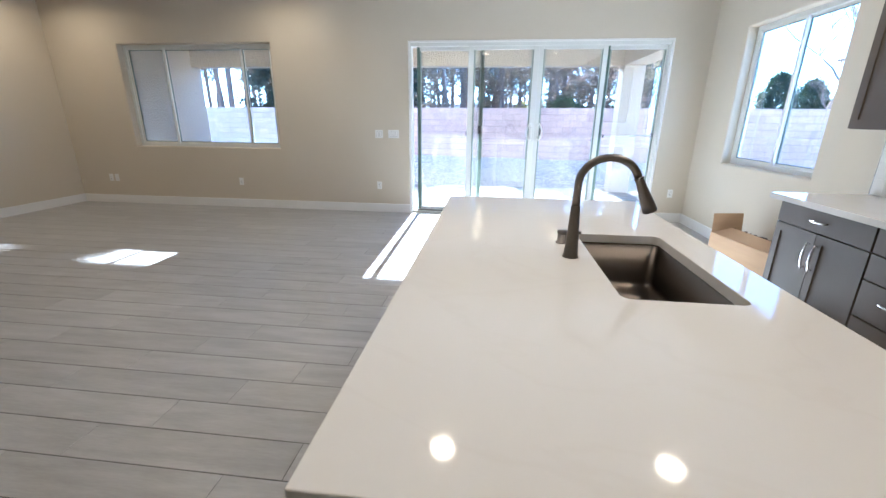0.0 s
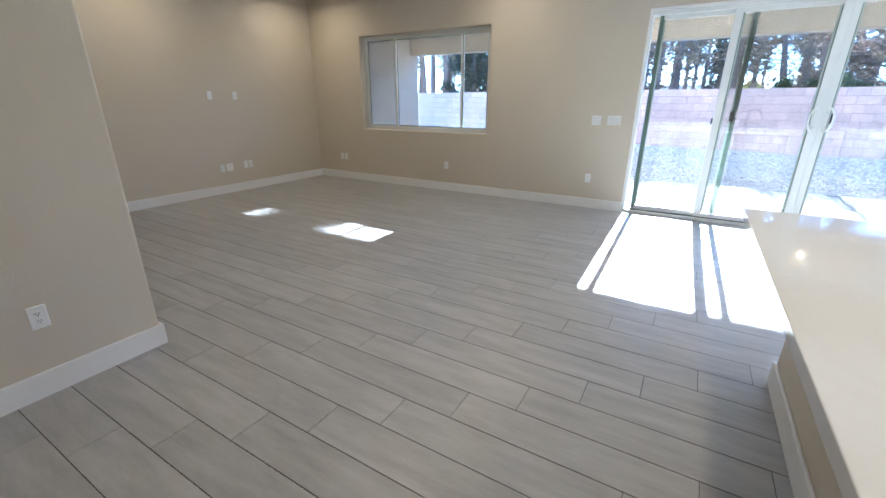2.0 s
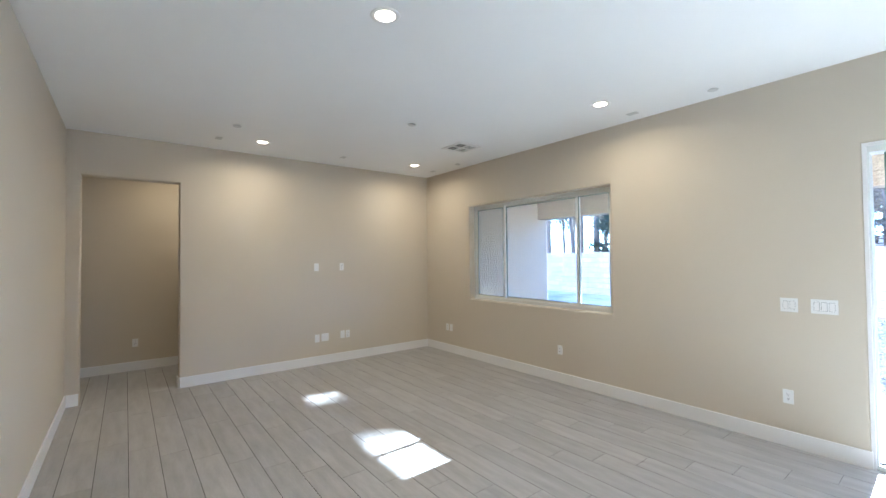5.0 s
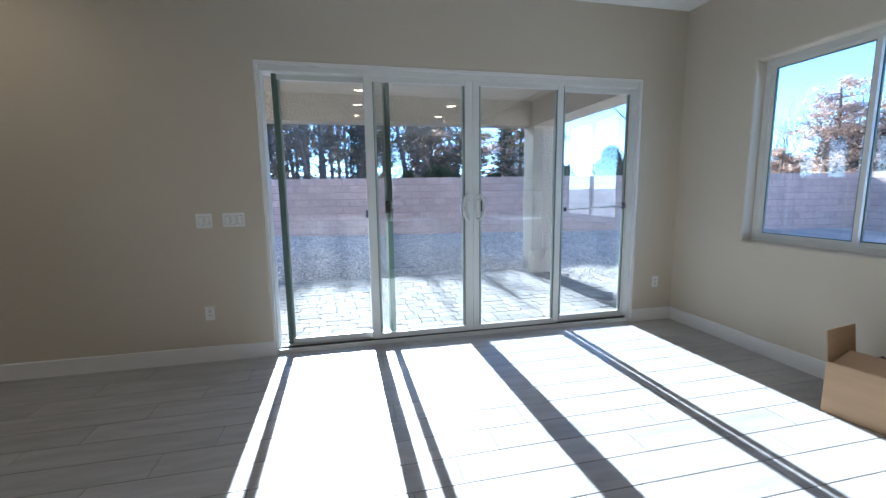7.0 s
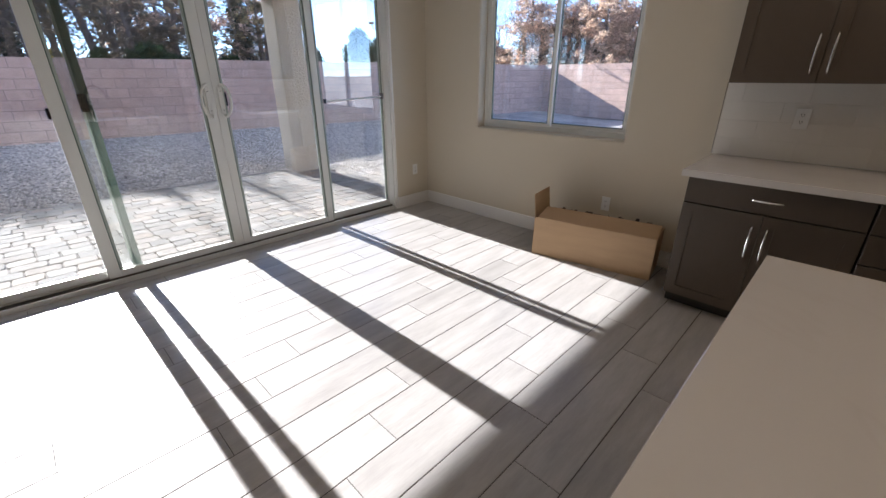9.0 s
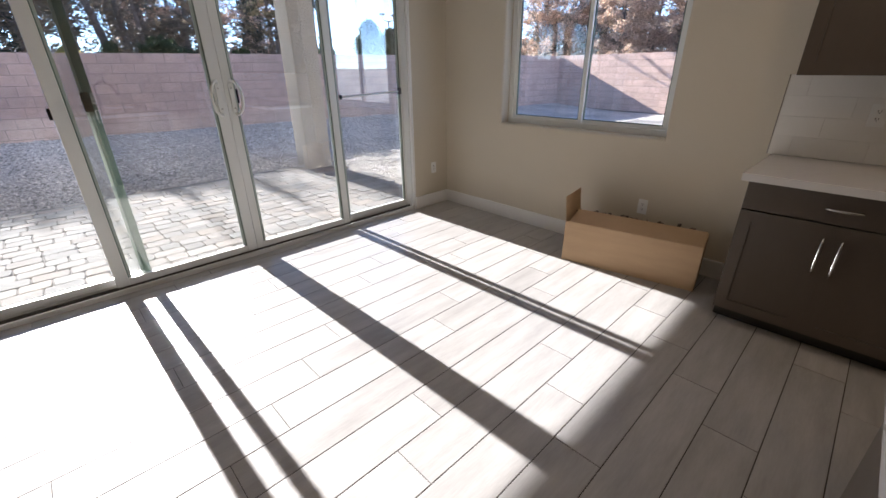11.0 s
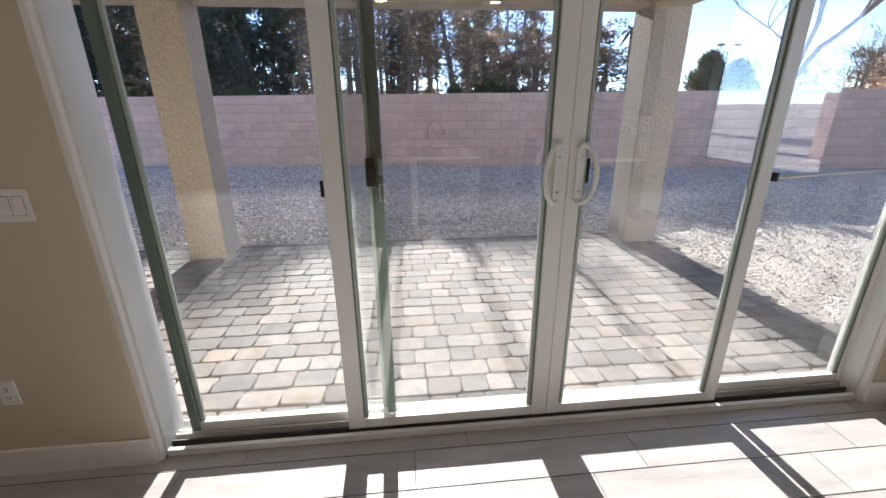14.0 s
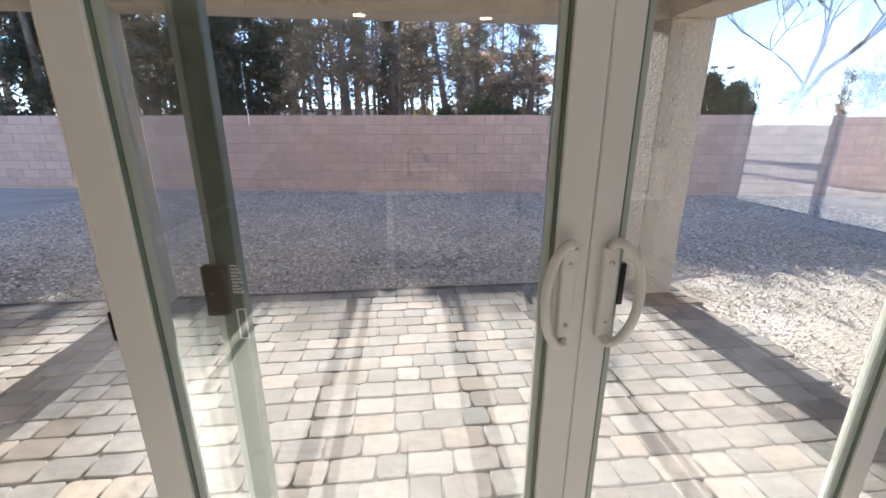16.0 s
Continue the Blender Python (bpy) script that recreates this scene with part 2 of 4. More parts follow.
def let_light_through(m, share):
    """Thin leaves glow when the sun stands behind them."""
    n, l = m.node_tree.nodes, m.node_tree.links
    b = n["Principled BSDF"]
    tl, mx = n.new("ShaderNodeBsdfTranslucent"), n.new("ShaderNodeMixShader")
    l.new(b.inputs["Base Color"].links[0].from_socket, tl.inputs["Color"])
    mx.inputs[0].default_value = share
    l.new(b.outputs[0], mx.inputs[1])
    l.new(tl.outputs[0], mx.inputs[2])
    l.new(mx.outputs[0], n["Material Output"].inputs["Surface"])


for leaf_mat, leaf_share in ((M_RUST, 0.5), (M_NEEDLE, 0.3), (M_NEEDLE2, 0.4), (M_SHRUB, 0.35), (M_CONIFER, 0.2)):
    let_light_through(leaf_mat, leaf_share)
M_GLASS = glass_material("clear_glass", gloss=1.6)
M_LOWE = glass_material("tinted_glass", (0.96, 0.975, 0.965), 3.5, 0.006)
M_SMUDGE = glass_material("smudged_glass", (0.96, 0.975, 0.965), 1.3, 0.008)
M_LAMP = glow_material("warm_lamp_glow", (1.0, 0.78, 0.50), 0.3)
M_WHITEB = material("white_plaster", (0.72, 0.73, 0.74), 0.8, vary=0.06)
M_YELLOW = material("yellow_canvas", (0.75, 0.52, 0.05), 0.7, vary=0.1)
M_RED = material("red_canvas", (0.55, 0.05, 0.06), 0.7, vary=0.1)
M_WINDARK = material("dark_window", (0.03, 0.04, 0.05), 0.15)


# ---- building blocks ----
def box(bm, x0, y0, z0, x1, y1, z1):
    if x0 > x1: x0, x1 = x1, x0
    if y0 > y1: y0, y1 = y1, y0
    if z0 > z1: z0, z1 = z1, z0
    v = [bm.verts.new(p) for p in ((x0, y0, z0), (x1, y0, z0), (x1, y1, z0), (x0, y1, z0), (x0, y0, z1), (x1, y0, z1), (x1, y1, z1), (x0, y1, z1))]
    for f in ((3, 2, 1, 0), (4, 5, 6, 7), (0, 1, 5, 4), (1, 2, 6, 5), (2, 3, 7, 6), (3, 0, 4, 7)):
        bm.faces.new([v[i] for i in f])
    return v


def boxes(*rows):
    bm = bmesh.new()
    for r in rows:
        box(bm, *r)
    return bm


def bev(bm, w, seg=2):
    bmesh.ops.bevel(bm, geom=list(bm.edges), offset=w, segments=seg, affect="EDGES", profile=0.5)
    return bm


def bbox(x0, y0, z0, x1, y1, z1, w=0.003, seg=2):
    return bev(boxes((x0, y0, z0, x1, y1, z1)), w, seg)


def tube(bm, pts, radii, seg=12, cap=True):
    """A round bar along pts."""
    rings = []
    side = None
    for i, p in enumerate(pts):
        a = Vector(pts[max(0, i - 1)])
        b = Vector(pts[min(len(pts) - 1, i + 1)])
        d = (b - a).normalized()
        if side is None:
            side = d.orthogonal().normalized()
        side = (side - d * side.dot(d)).normalized()
        up = d.cross(side)
        r = radii[i] if isinstance(radii, (list, tuple)) else radii
        rings.append([bm.verts.new(Vector(p) + r * (math.cos(k * 2 * math.pi / seg) * side + math.sin(k * 2 * math.pi / seg) * up)) for k in range(seg)])
    for a, b in zip(rings, rings[1:]):
        for k in range(seg):
            f = bm.faces.new((a[k], a[(k + 1) % seg], b[(k + 1) % seg], b[k]))
            f.smooth = True
    if cap:
        bm.faces.new(rings[0][::-1])
        bm.faces.new(rings[-1])
    return bm


def turned(profile, seg=24):
    bm = bmesh.new()
    rings = [[bm.verts.new((r * math.cos(2 * math.pi * k / seg), r * math.sin(2 * math.pi * k / seg), h)) for k in range(seg)] for r, h in profile]
    for a, b in zip(rings, rings[1:]):
        for k in range(seg):
            f = bm.faces.new((a[k], a[(k + 1) % seg], b[(k + 1) % seg], b[k]))
            f.smooth = True
    if profile[0][0] > 1e-4:
        bm.faces.new(rings[0][::-1])
    if profile[-1][0] > 1e-4:
        bm.faces.new(rings[-1])
    return bm


def mesh_of(name, bm, mat):
    bmesh.ops.recalc_face_normals(bm, faces=bm.faces)
    me = bpy.data.meshes.new(name)
    bm.to_mesh(me)
    bm.free()
    me.materials.append(mat)
    return me


def thing(name, at=(0, 0, 0), label="", category="", group="", kind="", rz=0.0):
    ob = new(name)
    ob.empty_display_size = 0.05
    ob.location = at
    ob.rotation_euler = (0, 0, radians(rz))
    return tagged(ob, label, category, group, kind)


def part(name, bm, mat, parent, label=""):
    ob = new(name, mesh_of(name, bm, mat))
    ob.parent = parent
    return tagged(ob, label)


def solid(name, bm, mat, label="", category="", group="", kind=""):
    return tagged(new(name, mesh_of(name, bm, mat)), label, category, group, kind)


def wall_with_holes(name, axis, at, thick, a0, a1, z0, z1, holes, mat, label):
    """A wall with rectangular openings; axis is the one that it runs along; holes are (a0, a1, z0, z1)."""
    bm = bmesh.new()
    cuts = sorted({a0, a1, *[h[0] for h in holes], *[h[1] for h in holes]})
    zs = sorted({z0, z1, *[h[2] for h in holes], *[h[3] for h in holes]})
    def solid_cell(i, j):
        if i < 0 or j < 0 or i >= len(cuts) - 1 or j >= len(zs) - 1:
            return False
        ca, cz = (cuts[i] + cuts[i + 1]) / 2, (zs[j] + zs[j + 1]) / 2
        return not any(h[0] < ca < h[1] and h[2] < cz < h[3] for h in holes)
    vs = {}
    def vert(i, j, k):
        if (i, j, k) not in vs:
            a, d = cuts[i], at + thick * k
            vs[(i, j, k)] = bm.verts.new((a, d, zs[j]) if axis == "x" else (d, a, zs[j]))
        return vs[(i, j, k)]
    for i in range(len(cuts) - 1):
        for j in range(len(zs) - 1):
            if not solid_cell(i, j):
                continue
            for k in (0, 1):
                bm.faces.new([vert(i, j, k), vert(i + 1, j, k), vert(i + 1, j + 1, k), vert(i, j + 1, k)])
            for di, dj, e in ((-1, 0, ((i, j), (i, j + 1))), (1, 0, ((i + 1, j), (i + 1, j + 1))), (0, -1, ((i, j), (i + 1, j))), (0, 1, ((i, j + 1), (i + 1, j + 1)))):
                if not solid_cell(i + di, j + dj):
                    (p, q), (r, s) = e
                    bm.faces.new([vert(p, q, 0), vert(r, s, 0), vert(r, s, 1), vert(p, q, 1)])
    bmesh.ops.recalc_face_normals(bm, faces=bm.faces)
    # rounded drywall corners round the openings, on the room side
    edges = []
    for e in bm.edges:
        if len(e.link_faces) == 2 and e.calc_face_angle(0) > 1.0:
            m = (e.verts[0].co + e.verts[1].co) / 2
            d, a = (m.y, m.x) if axis == "x" else (m.x, m.y)
            if abs(d - at) < 1e-4 and any(h[0] - 1e-3 <= a <= h[1] + 1e-3 and h[2] - 1e-3 <= m.z <= h[3] + 1e-3 for h in holes):
                edges.append(e)
    if edges:
        bmesh.ops.bevel(bm, geom=edges, offset=0.018, segments=3, affect="EDGES", profile=0.5)
    return solid(name, bm, mat, label, "wall", kind="structure")


# ---- the large structure ----
CEIL, WEST, SOUTH = 3.10, -9.69, -9.2
SD0, SD1, SDZ = -4.012, -0.476, 2.44
wall_with_holes("wall_north", "x", 0.0, 0.20, WEST - 1.6, 0.20, 0.0, CEIL + 0.25, [(-8.51, -6.064, 0.943, 2.44), (SD0, SD1, 0.0, SDZ)], M_WALL, "beige painted wall with a window and a wide glass door")
wall_with_holes("wall_east", "y", 0.0, 0.20, SOUTH, 0.0, 0.0, CEIL + 0.25, [(-2.255, -0.757, 0.933, 2.42)], M_WALL, "beige painted wall with a sliding window above the dining corner")
wall_with_holes("wall_west", "y", WEST, -0.14, -4.94, 0.0, 0.0, CEIL, [(-4.816, -3.868, 0.0, 2.60)], M_WALL, "beige painted wall with a tall hallway opening")
solid("wall_block", bev(boxes((WEST - 0.14, SOUTH, 0.0, -5.91, -4.94, CEIL)), 0.015, 3), M_WALL, "beige painted wall corner between kitchen and living room", "wall", kind="structure")
solid("wall_south", boxes((-5.91, SOUTH - 0.15, 0, 0.2, SOUTH, CEIL)), M_WALL, "beige painted wall at the far end of the kitchen", "wall", kind="structure")
solid("wall_hall", boxes((-11.27, -6.2, 0, -11.13, 0.0, CEIL)), M_WALL, "beige painted hallway wall behind the opening", "wall", kind="structure")
solid("wall_hall_end", boxes((-11.13, -6.34, 0, WEST - 0.14, -6.2, CEIL)), M_WALL, "beige painted end wall of the hallway", "wall", kind="structure")
solid("ceiling", boxes((-11.4, SOUTH - 0.2, CEIL, 0.0, 0.0, CEIL + 0.12)), M_CEIL, "smooth white painted ceiling", "ceiling", kind="structure")
solid("roof", boxes((-12.5, SOUTH - 0.5, CEIL + 0.26, 0.7, 3.6, CEIL + 0.40)), M_STUCCO, "flat house roof", "roof", kind="structure")


def baseboard(rows):
    for x0, y0, x1, y1 in rows:
        bm = boxes((x0, y0, 0.0, x1, y1, 0.132))
        top = [e for e in bm.edges if all(v.co.z > 0.1 for v in e.verts)]
        bmesh.ops.bevel(bm, geom=top, offset=0.006, segments=2, affect="EDGES", profile=0.5)
        solid("baseboard", bm, M_TRIM, "white painted baseboard along the wall", "baseboard", kind="structure")


T = 0.016
baseboard([(WEST, -T, SD0 - 0.005, 0.0), (SD1 + 0.005, -T, 0.0, 0.0), (-T, -2.905, 0.0, -T), (WEST, -3.863, WEST + T, -T), (WEST, -4.94 + T, WEST + T, -4.821),
           (WEST, -4.94, -5.91, -4.94 + T), (-5.91, SOUTH, -5.91 + T, -4.94 + T), (-11.13, -6.2, -11.13 + T, 0.0), (WEST - 0.14, -3.868 - T, WEST, -3.868)])
# short returns of the baseboard into the door reveal
baseboard([(SD0 - 0.005, -T, SD0 + 0.004, 0.05), (SD1 - 0.004, -T, SD1 + 0.005, 0.05)])


# ---- windows ----
def pane(x0, z0, x1, z1, y, parent, mat=None, name="pane"):
    ob = part(name, boxes((x0, y, z0, x1, y + 0.005, z1)), mat or M_GLASS, parent)
    ob.visible_shadow = False
    return ob


def sash(x0, z0, x1, z1, y, d, w, parent, name="sash", mat=None):
    """A rectangular frame with a pane in it."""
    bm = boxes((x0, y, z0, x0 + w, y + d, z1), (x1 - w, y, z0, x1, y + d, z1), (x0 + w, y, z1 - w, x1 - w, y + d, z1), (x0 + w, y, z0, x1 - w, y + d, z0 + w))
    fr = part(name, bm, mat or M_VINYL, parent)
    bead = 0.008
    bm = boxes((x0 + w, y + 0.006, z0 + w, x0 + w + bead, y + d - 0.004, z1 - w), (x1 - w - bead, y + 0.006, z0 + w, x1 - w, y + d - 0.004, z1 - w),
               (x0 + w + bead, y + 0.006, z1 - w - bead, x1 - w - bead, y + d - 0.004, z1 - w), (x0 + w + bead, y + 0.006, z0 + w, x1 - w - bead, y + d - 0.004, z0 + w + bead))
    part("glazing_bead", bm, M_GREEN if mat is None else mat, fr, "dark glazing seal")
    pane(x0 + w + 0.002, z0 + w + 0.002, x1 - w - 0.002, z1 - w - 0.002, y + d / 2, fr)
    return fr


def window(name, at, rz, width, z0, z1, splits, label):
    """A vinyl window, seen from the room along +y of its own frame, its left edge at the origin."""
    w = thing(name, at, label, "window", kind="structure", rz=rz)
    fw = 0.045
    part("window_frame", boxes((0, 0.105, z0, fw, 0.18, z1), (width - fw, 0.105, z0, width, 0.18, z1), (fw, 0.105, z1 - fw, width - fw, 0.18, z1), (fw, 0.105, z0, width - fw, 0.18, z0 + fw)), M_VINYL, w)
    edges = [fw, *splits, width - fw]
    for i, (a, b) in enumerate(zip(edges, edges[1:])):
        deep = 0.115 if i % 2 == 0 else 0.142
        sash(a - (0.018 if i else 0), z0 + fw - 0.008, b + (0.018 if i < len(edges) - 2 else 0), z1 - fw + 0.008, deep, 0.026, 0.032, w)
    return w


w1 = window("window_1", (-8.51, 0, 0), 0, 2.446, 0.943, 2.44, [0.66, 1.93], "white vinyl three-part sliding window onto the patio")
part("latch", bbox(0.665, 0.105, 1.66, 0.68, 0.12, 1.72, 0.003), M_VINYL, w1)
w2 = window("window_2", (0, -0.757, 0), -90, 1.498, 0.933, 2.42, [0.748], "white vinyl two-part sliding window onto the side yard")

# insect screen over the outer pane of window 1
bm = bmesh.new()
for i in range(62):
    x = -8.46 + 0.0097 * i
    box(bm, x, 0.166, 1.0, x + 0.0016, 0.1675, 2.385)
for i in range(140):
    z = 1.0 + 0.0099 * i
    box(bm, -8.46, 0.1676, z, -7.86, 0.169, z + 0.0016)
part("insect_screen", bm, material("screen_mesh", (0.20, 0.20, 0.19), 0.6), w1, "grey insect screen").matrix_parent_inverse = Matrix.Translation((8.51, 0, 0))

# ---- the sliding glass door ----
door = thing("door_1", (0, 0, 0), "white vinyl four-panel sliding glass door, one outer panel slightly open", "sliding door", kind="structure")
J = 0.032
part("door_frame", boxes((SD0, 0.03, 0, SD0 + J, 0.19, SDZ), (SD1 - J, 0.03, 0, SD1, 0.19, SDZ), (SD0 + J, 0.03, SDZ - 0.065, SD1 - J, 0.19, SDZ)), M_VINYL, door)
part("door_trim", boxes((SD0 - 0.004, 0.0, 0.0, SD0 + 0.02, 0.029, SDZ + 0.004), (SD1 - 0.02, 0.0, 0.0, SD1 + 0.004, 0.029, SDZ + 0.004), (SD0 + 0.02, 0.0, SDZ - 0.02, SD1 - 0.02, 0.029, SDZ + 0.004)), M_TRIM, door)
part("track", boxes((SD0 + J, 0.02, -0.01, SD1 - J, 0.042, 0.034), (SD0 + J, 0.042, -0.01, SD1 - J, 0.106, 0.004), (SD0 + J, 0.106, -0.01, SD1 - J, 0.20, 0.030), (SD0 + J, 0.106, 0.030, SD1 - J, 0.113, 0.045),
                    (SD0 + J, 0.132, 0.030, SD1 - J, 0.140, 0.045), (SD0 + J, 0.185, 0.030, SD1 - J, 0.195, 0.055)), M_VINYL, door)
# dark grey, uneven metal for the channel floor and rails
M_CHANNEL = material("dark_aluminium_track", (0.13, 0.125, 0.115), 0.5, metal=0.4, vary=0.35, scale=9, fine=70)
part("roller_track", boxes((SD0 + J, 0.043, 0.004, SD1 - J, 0.105, 0.008), (SD0 + J, 0.0665, 0.008, SD1 - J, 0.0735, 0.045), (SD0 + J, 0.050, 0.008, SD1 - J, 0.053, 0.020), (SD0 + J, 0.090, 0.008, SD1 - J, 0.093, 0.022)), M_CHANNEL, door, "dark metal roller track")


def door_panel(x0, x1, y, stile, mat, name, glass=M_LOWE):
    z0, z1 = 0.045, SDZ - 0.055
    top = 0.055
    d = 0.04
    p = part(name, bev(boxes((x0, y, z0, x0 + stile, y + d, z1), (x1 - stile, y, z0, x1, y + d, z1)), 0.004, 2), mat, door)
    part("rail", boxes((x0 + stile, y + 0.004, z1 - top, x1 - stile, y + d - 0.004, z1), (x0 + stile, y + 0.004, z0, x1 - stile, y + d - 0.004, z0 + 0.05)), M_VINYL, p)
    part("seal", boxes((x0 + stile, y + 0.008, z0 + 0.05, x0 + stile + 0.007, y + d - 0.008, z1 - top), (x1 - stile - 0.007, y + 0.008, z0 + 0.05, x1 - stile, y + d - 0.008, z1 - top)), M_GREEN, p, "dark glazing seal")
    # solid grey-green strips stand in for the stile's reflection in the glass
    part("glazing_stop", boxes((x0 + stile + 0.0075, y + 0.013, z0 + 0.05, x0 + stile + 0.022, y + d - 0.013, z1 - top), (x1 - stile - 0.022, y + 0.013, z0 + 0.05, x1 - stile - 0.0075, y + d - 0.013, z1 - top)), M_REFLECT_STRIP, p, "grey-green strip for the stile's reflection in the glass")
    pane(x0 + stile + 0.002, z0 + 0.052, x1 - stile - 0.002, z1 - top - 0.002, y + d / 2, p, glass)
    return p


CX = -2.196
P1 = door_panel(-3.91, -2.94, 0.115, 0.04, M_GREEN, "door_panel", M_SMUDGE)
P2 = door_panel(-3.166, CX - 0.0005, 0.05, 0.075, M_VINYL, "door_panel")
P3 = door_panel(CX + 0.0005, -1.29, 0.05, 0.062, M_VINYL, "door_panel")
P4 = door_panel(-1.278, SD1 - J + 0.01, 0.115, 0.028, M_VINYL, "door_panel")
# unseen strip, added to stop sun leaking between the meeting stiles
part("astragal", boxes((CX - 0.012, 0.0905, 0.06, CX + 0.012, 0.098, 2.37)), M_VINYL, P2)
part("stile_cover", boxes((-1.277, 0.109, 0.05, -1.252, 0.1145, 2.38)), M_GREEN, P4, "dark green edge seal")


def d_handle(x, side, parent):
    """A white D-shaped pull on a long plate."""
    plate = part("handle_plate", bbox(x - 0.018, 0.036, 1.135, x + 0.018, 0.052, 1.345, 0.006, 3), M_VINYL, parent, "white handle plate")
    pts = [(x + side * 0.0, 0.045, 1.345)]
    for i in range(13):
        a = math.pi * i / 12
        pts.append((x + side * (0.004 + 0.054 * math.sin(a)), 0.03 - 0.018 * math.sin(a), 1.24 + 0.118 * math.cos(a)))
    pts.append((x, 0.045, 1.135))
    part("pull", tube(bmesh.new(), pts, 0.0105, 12), M_VINYL, plate, "white curved pull")
    for z in (1.17, 1.31):
        s = part("screw", turned([(0.0, 0.0), (0.005, 0.0), (0.005, 0.003), (0.0, 0.004)], 10), M_CHROME, plate)
        s.matrix_local = pose(x, 0.0355, z, 90)


d_handle(CX - 0.046, -1, P2)
d_handle(CX + 0.046, 1, P3)
part("thumb_lock", bbox(CX + 0.082, 0.06, 1.2, CX + 0.096, 0.11, 1.30, 0.003), M_BLACK, P3, "black outside handle")
part("panel_lock", bbox(-3.007, 0.090, 1.202, -2.962, 0.114, 1.315, 0.006, 3), M_BLACK, P1, "black lock box")
part("lock_button", bbox(-2.991, 0.0845, 1.254, -2.984, 0.0885, 1.259, 0.001, 1), M_CHROME, P1)
bm = bmesh.new()
for i in range(9):
    box(bm, -2.957, 0.1125, 1.245 + 0.0075 * i, -2.935 - 0.004 * (i % 3), 0.1148, 1.249 + 0.0075 * i)
box(bm, -2.957, 0.1125, 1.135, -2.937, 0.1148, 1.138)
box(bm, -2.957, 0.1125, 1.205, -2.937, 0.1148, 1.208)
box(bm, -2.957, 0.1125, 1.138, -2.954, 0.1148, 1.205)
box(bm, -2.940, 0.1125, 1.138, -2.937, 0.1148, 1.205)
part("sticker", bm, M_PLASTIC, P1, "small printed sticker")
part("edge_latch", bbox(-3.183, 0.065, 1.17, -3.165, 0.085, 1.235, 0.003), M_BLACK, P2, "black edge latch")
bar = part("security_bar", tube(bmesh.new(), [(-1.203, 0.125, 1.19), (-0.548, 0.105, 1.215)], 0.006, 10), M_VINYL, P4, "white security bar across the panel")
part("bar_end", bbox(-1.218, 0.1, 1.175, -1.203, 0.13, 1.215, 0.003), M_BLACK, bar)
part("bar_mount", bbox(-0.56, 0.09, 1.19, -0.535, 0.12, 1.25, 0.003), M_GUN, bar)


# ---- island ----
IX0, IX1, IY0, IY1, CT = -3.043, -1.852, -5.80, -3.47, 0.914
SX0, SX1, SY0, SY1 = -2.375, -2.013, -5.06, -4.335
isl = thing("island_cabinet", (0, 0, 0), "kitchen island base with dark cabinet doors and a painted back", "kitchen island")
part("body", boxes((IX0 + 0.37, IY0 + 0.03, 0.1, SX0 - 0.03, IY1 - 0.08, CT - 0.041), (SX0 - 0.03, IY0 + 0.03, 0.1, IX1 - 0.03, SY0 - 0.03, CT - 0.041), (SX0 - 0.03, SY1 + 0.03, 0.1, IX1 - 0.03, IY1 - 0.08, CT - 0.041), (SX0 - 0.03, SY0 - 0.03, 0.1, IX1 - 0.03, SY1 + 0.03, 0.62)), M_CAB, isl)
part("back_wall", bev(boxes((IX0 + 0.305, IY0 + 0.02, 0.0, IX0 + 0.369, IY1 - 0.03, CT - 0.042)), 0.004, 2), M_WALL, isl, "beige painted island back")
part("baseboard", bbox(IX0 + 0.289, IY0 + 0.02, 0.0, IX0 + 0.3045, IY1 - 0.014, 0.132, 0.004, 2), M_TRIM, isl, "white painted baseboard")
part("kick", boxes((IX0 + 0.37, IY0 + 0.06, 0.0, IX1 - 0.10, IY1 - 0.10, 0.099)), M_KICK, isl)
for i in range(4):
    a = IY0 + 0.035 + i * 0.55
    d = part("door", boxes((IX1 - 0.03, a, 0.11, IX1 - 0.012, a + 0.07, 0.86), (IX1 - 0.03, a + 0.475, 0.11, IX1 - 0.012, a + 0.545, 0.86), (IX1 - 0.03, a + 0.07, 0.79, IX1 - 0.012, a + 0.475, 0.86), (IX1 - 0.03, a + 0.07, 0.11, IX1 - 0.012, a + 0.475, 0.18), (IX1 - 0.03, a + 0.07, 0.18, IX1 - 0.022, a + 0.475, 0.79)), M_CAB, isl)
# worktop with a cut-out for the sink
bm = bmesh.new()
xs, ys = [IX0, SX0, SX1, IX1], [IY0, SY0, SY1, IY1]
vt = {(i, j, k): bm.verts.new((xs[i], ys[j], CT - 0.04 * (1 - k))) for i in range(4) for j in range(4) for k in (0, 1)}
for i in range(3):
    for j in range(3):
        if (i, j) != (1, 1):
            for k in (0, 1):
                bm.faces.new([vt[(i, j, k)], vt[(i + 1, j, k)], vt[(i + 1, j + 1, k)], vt[(i, j + 1, k)]])
for a, b in (((0, 0), (3, 0)), ((3, 0), (3, 3)), ((3, 3), (0, 3)), ((0, 3), (0, 0))):
    n = 3
    for s in range(n):
        p = tuple(a[q] + (b[q] - a[q]) * s // n for q in (0, 1))
        r = tuple(a[q] + (b[q] - a[q]) * (s + 1) // n for q in (0, 1))
        bm.faces.new([vt[(*p, 0)], vt[(*r, 0)], vt[(*r, 1)], vt[(*p, 1)]])
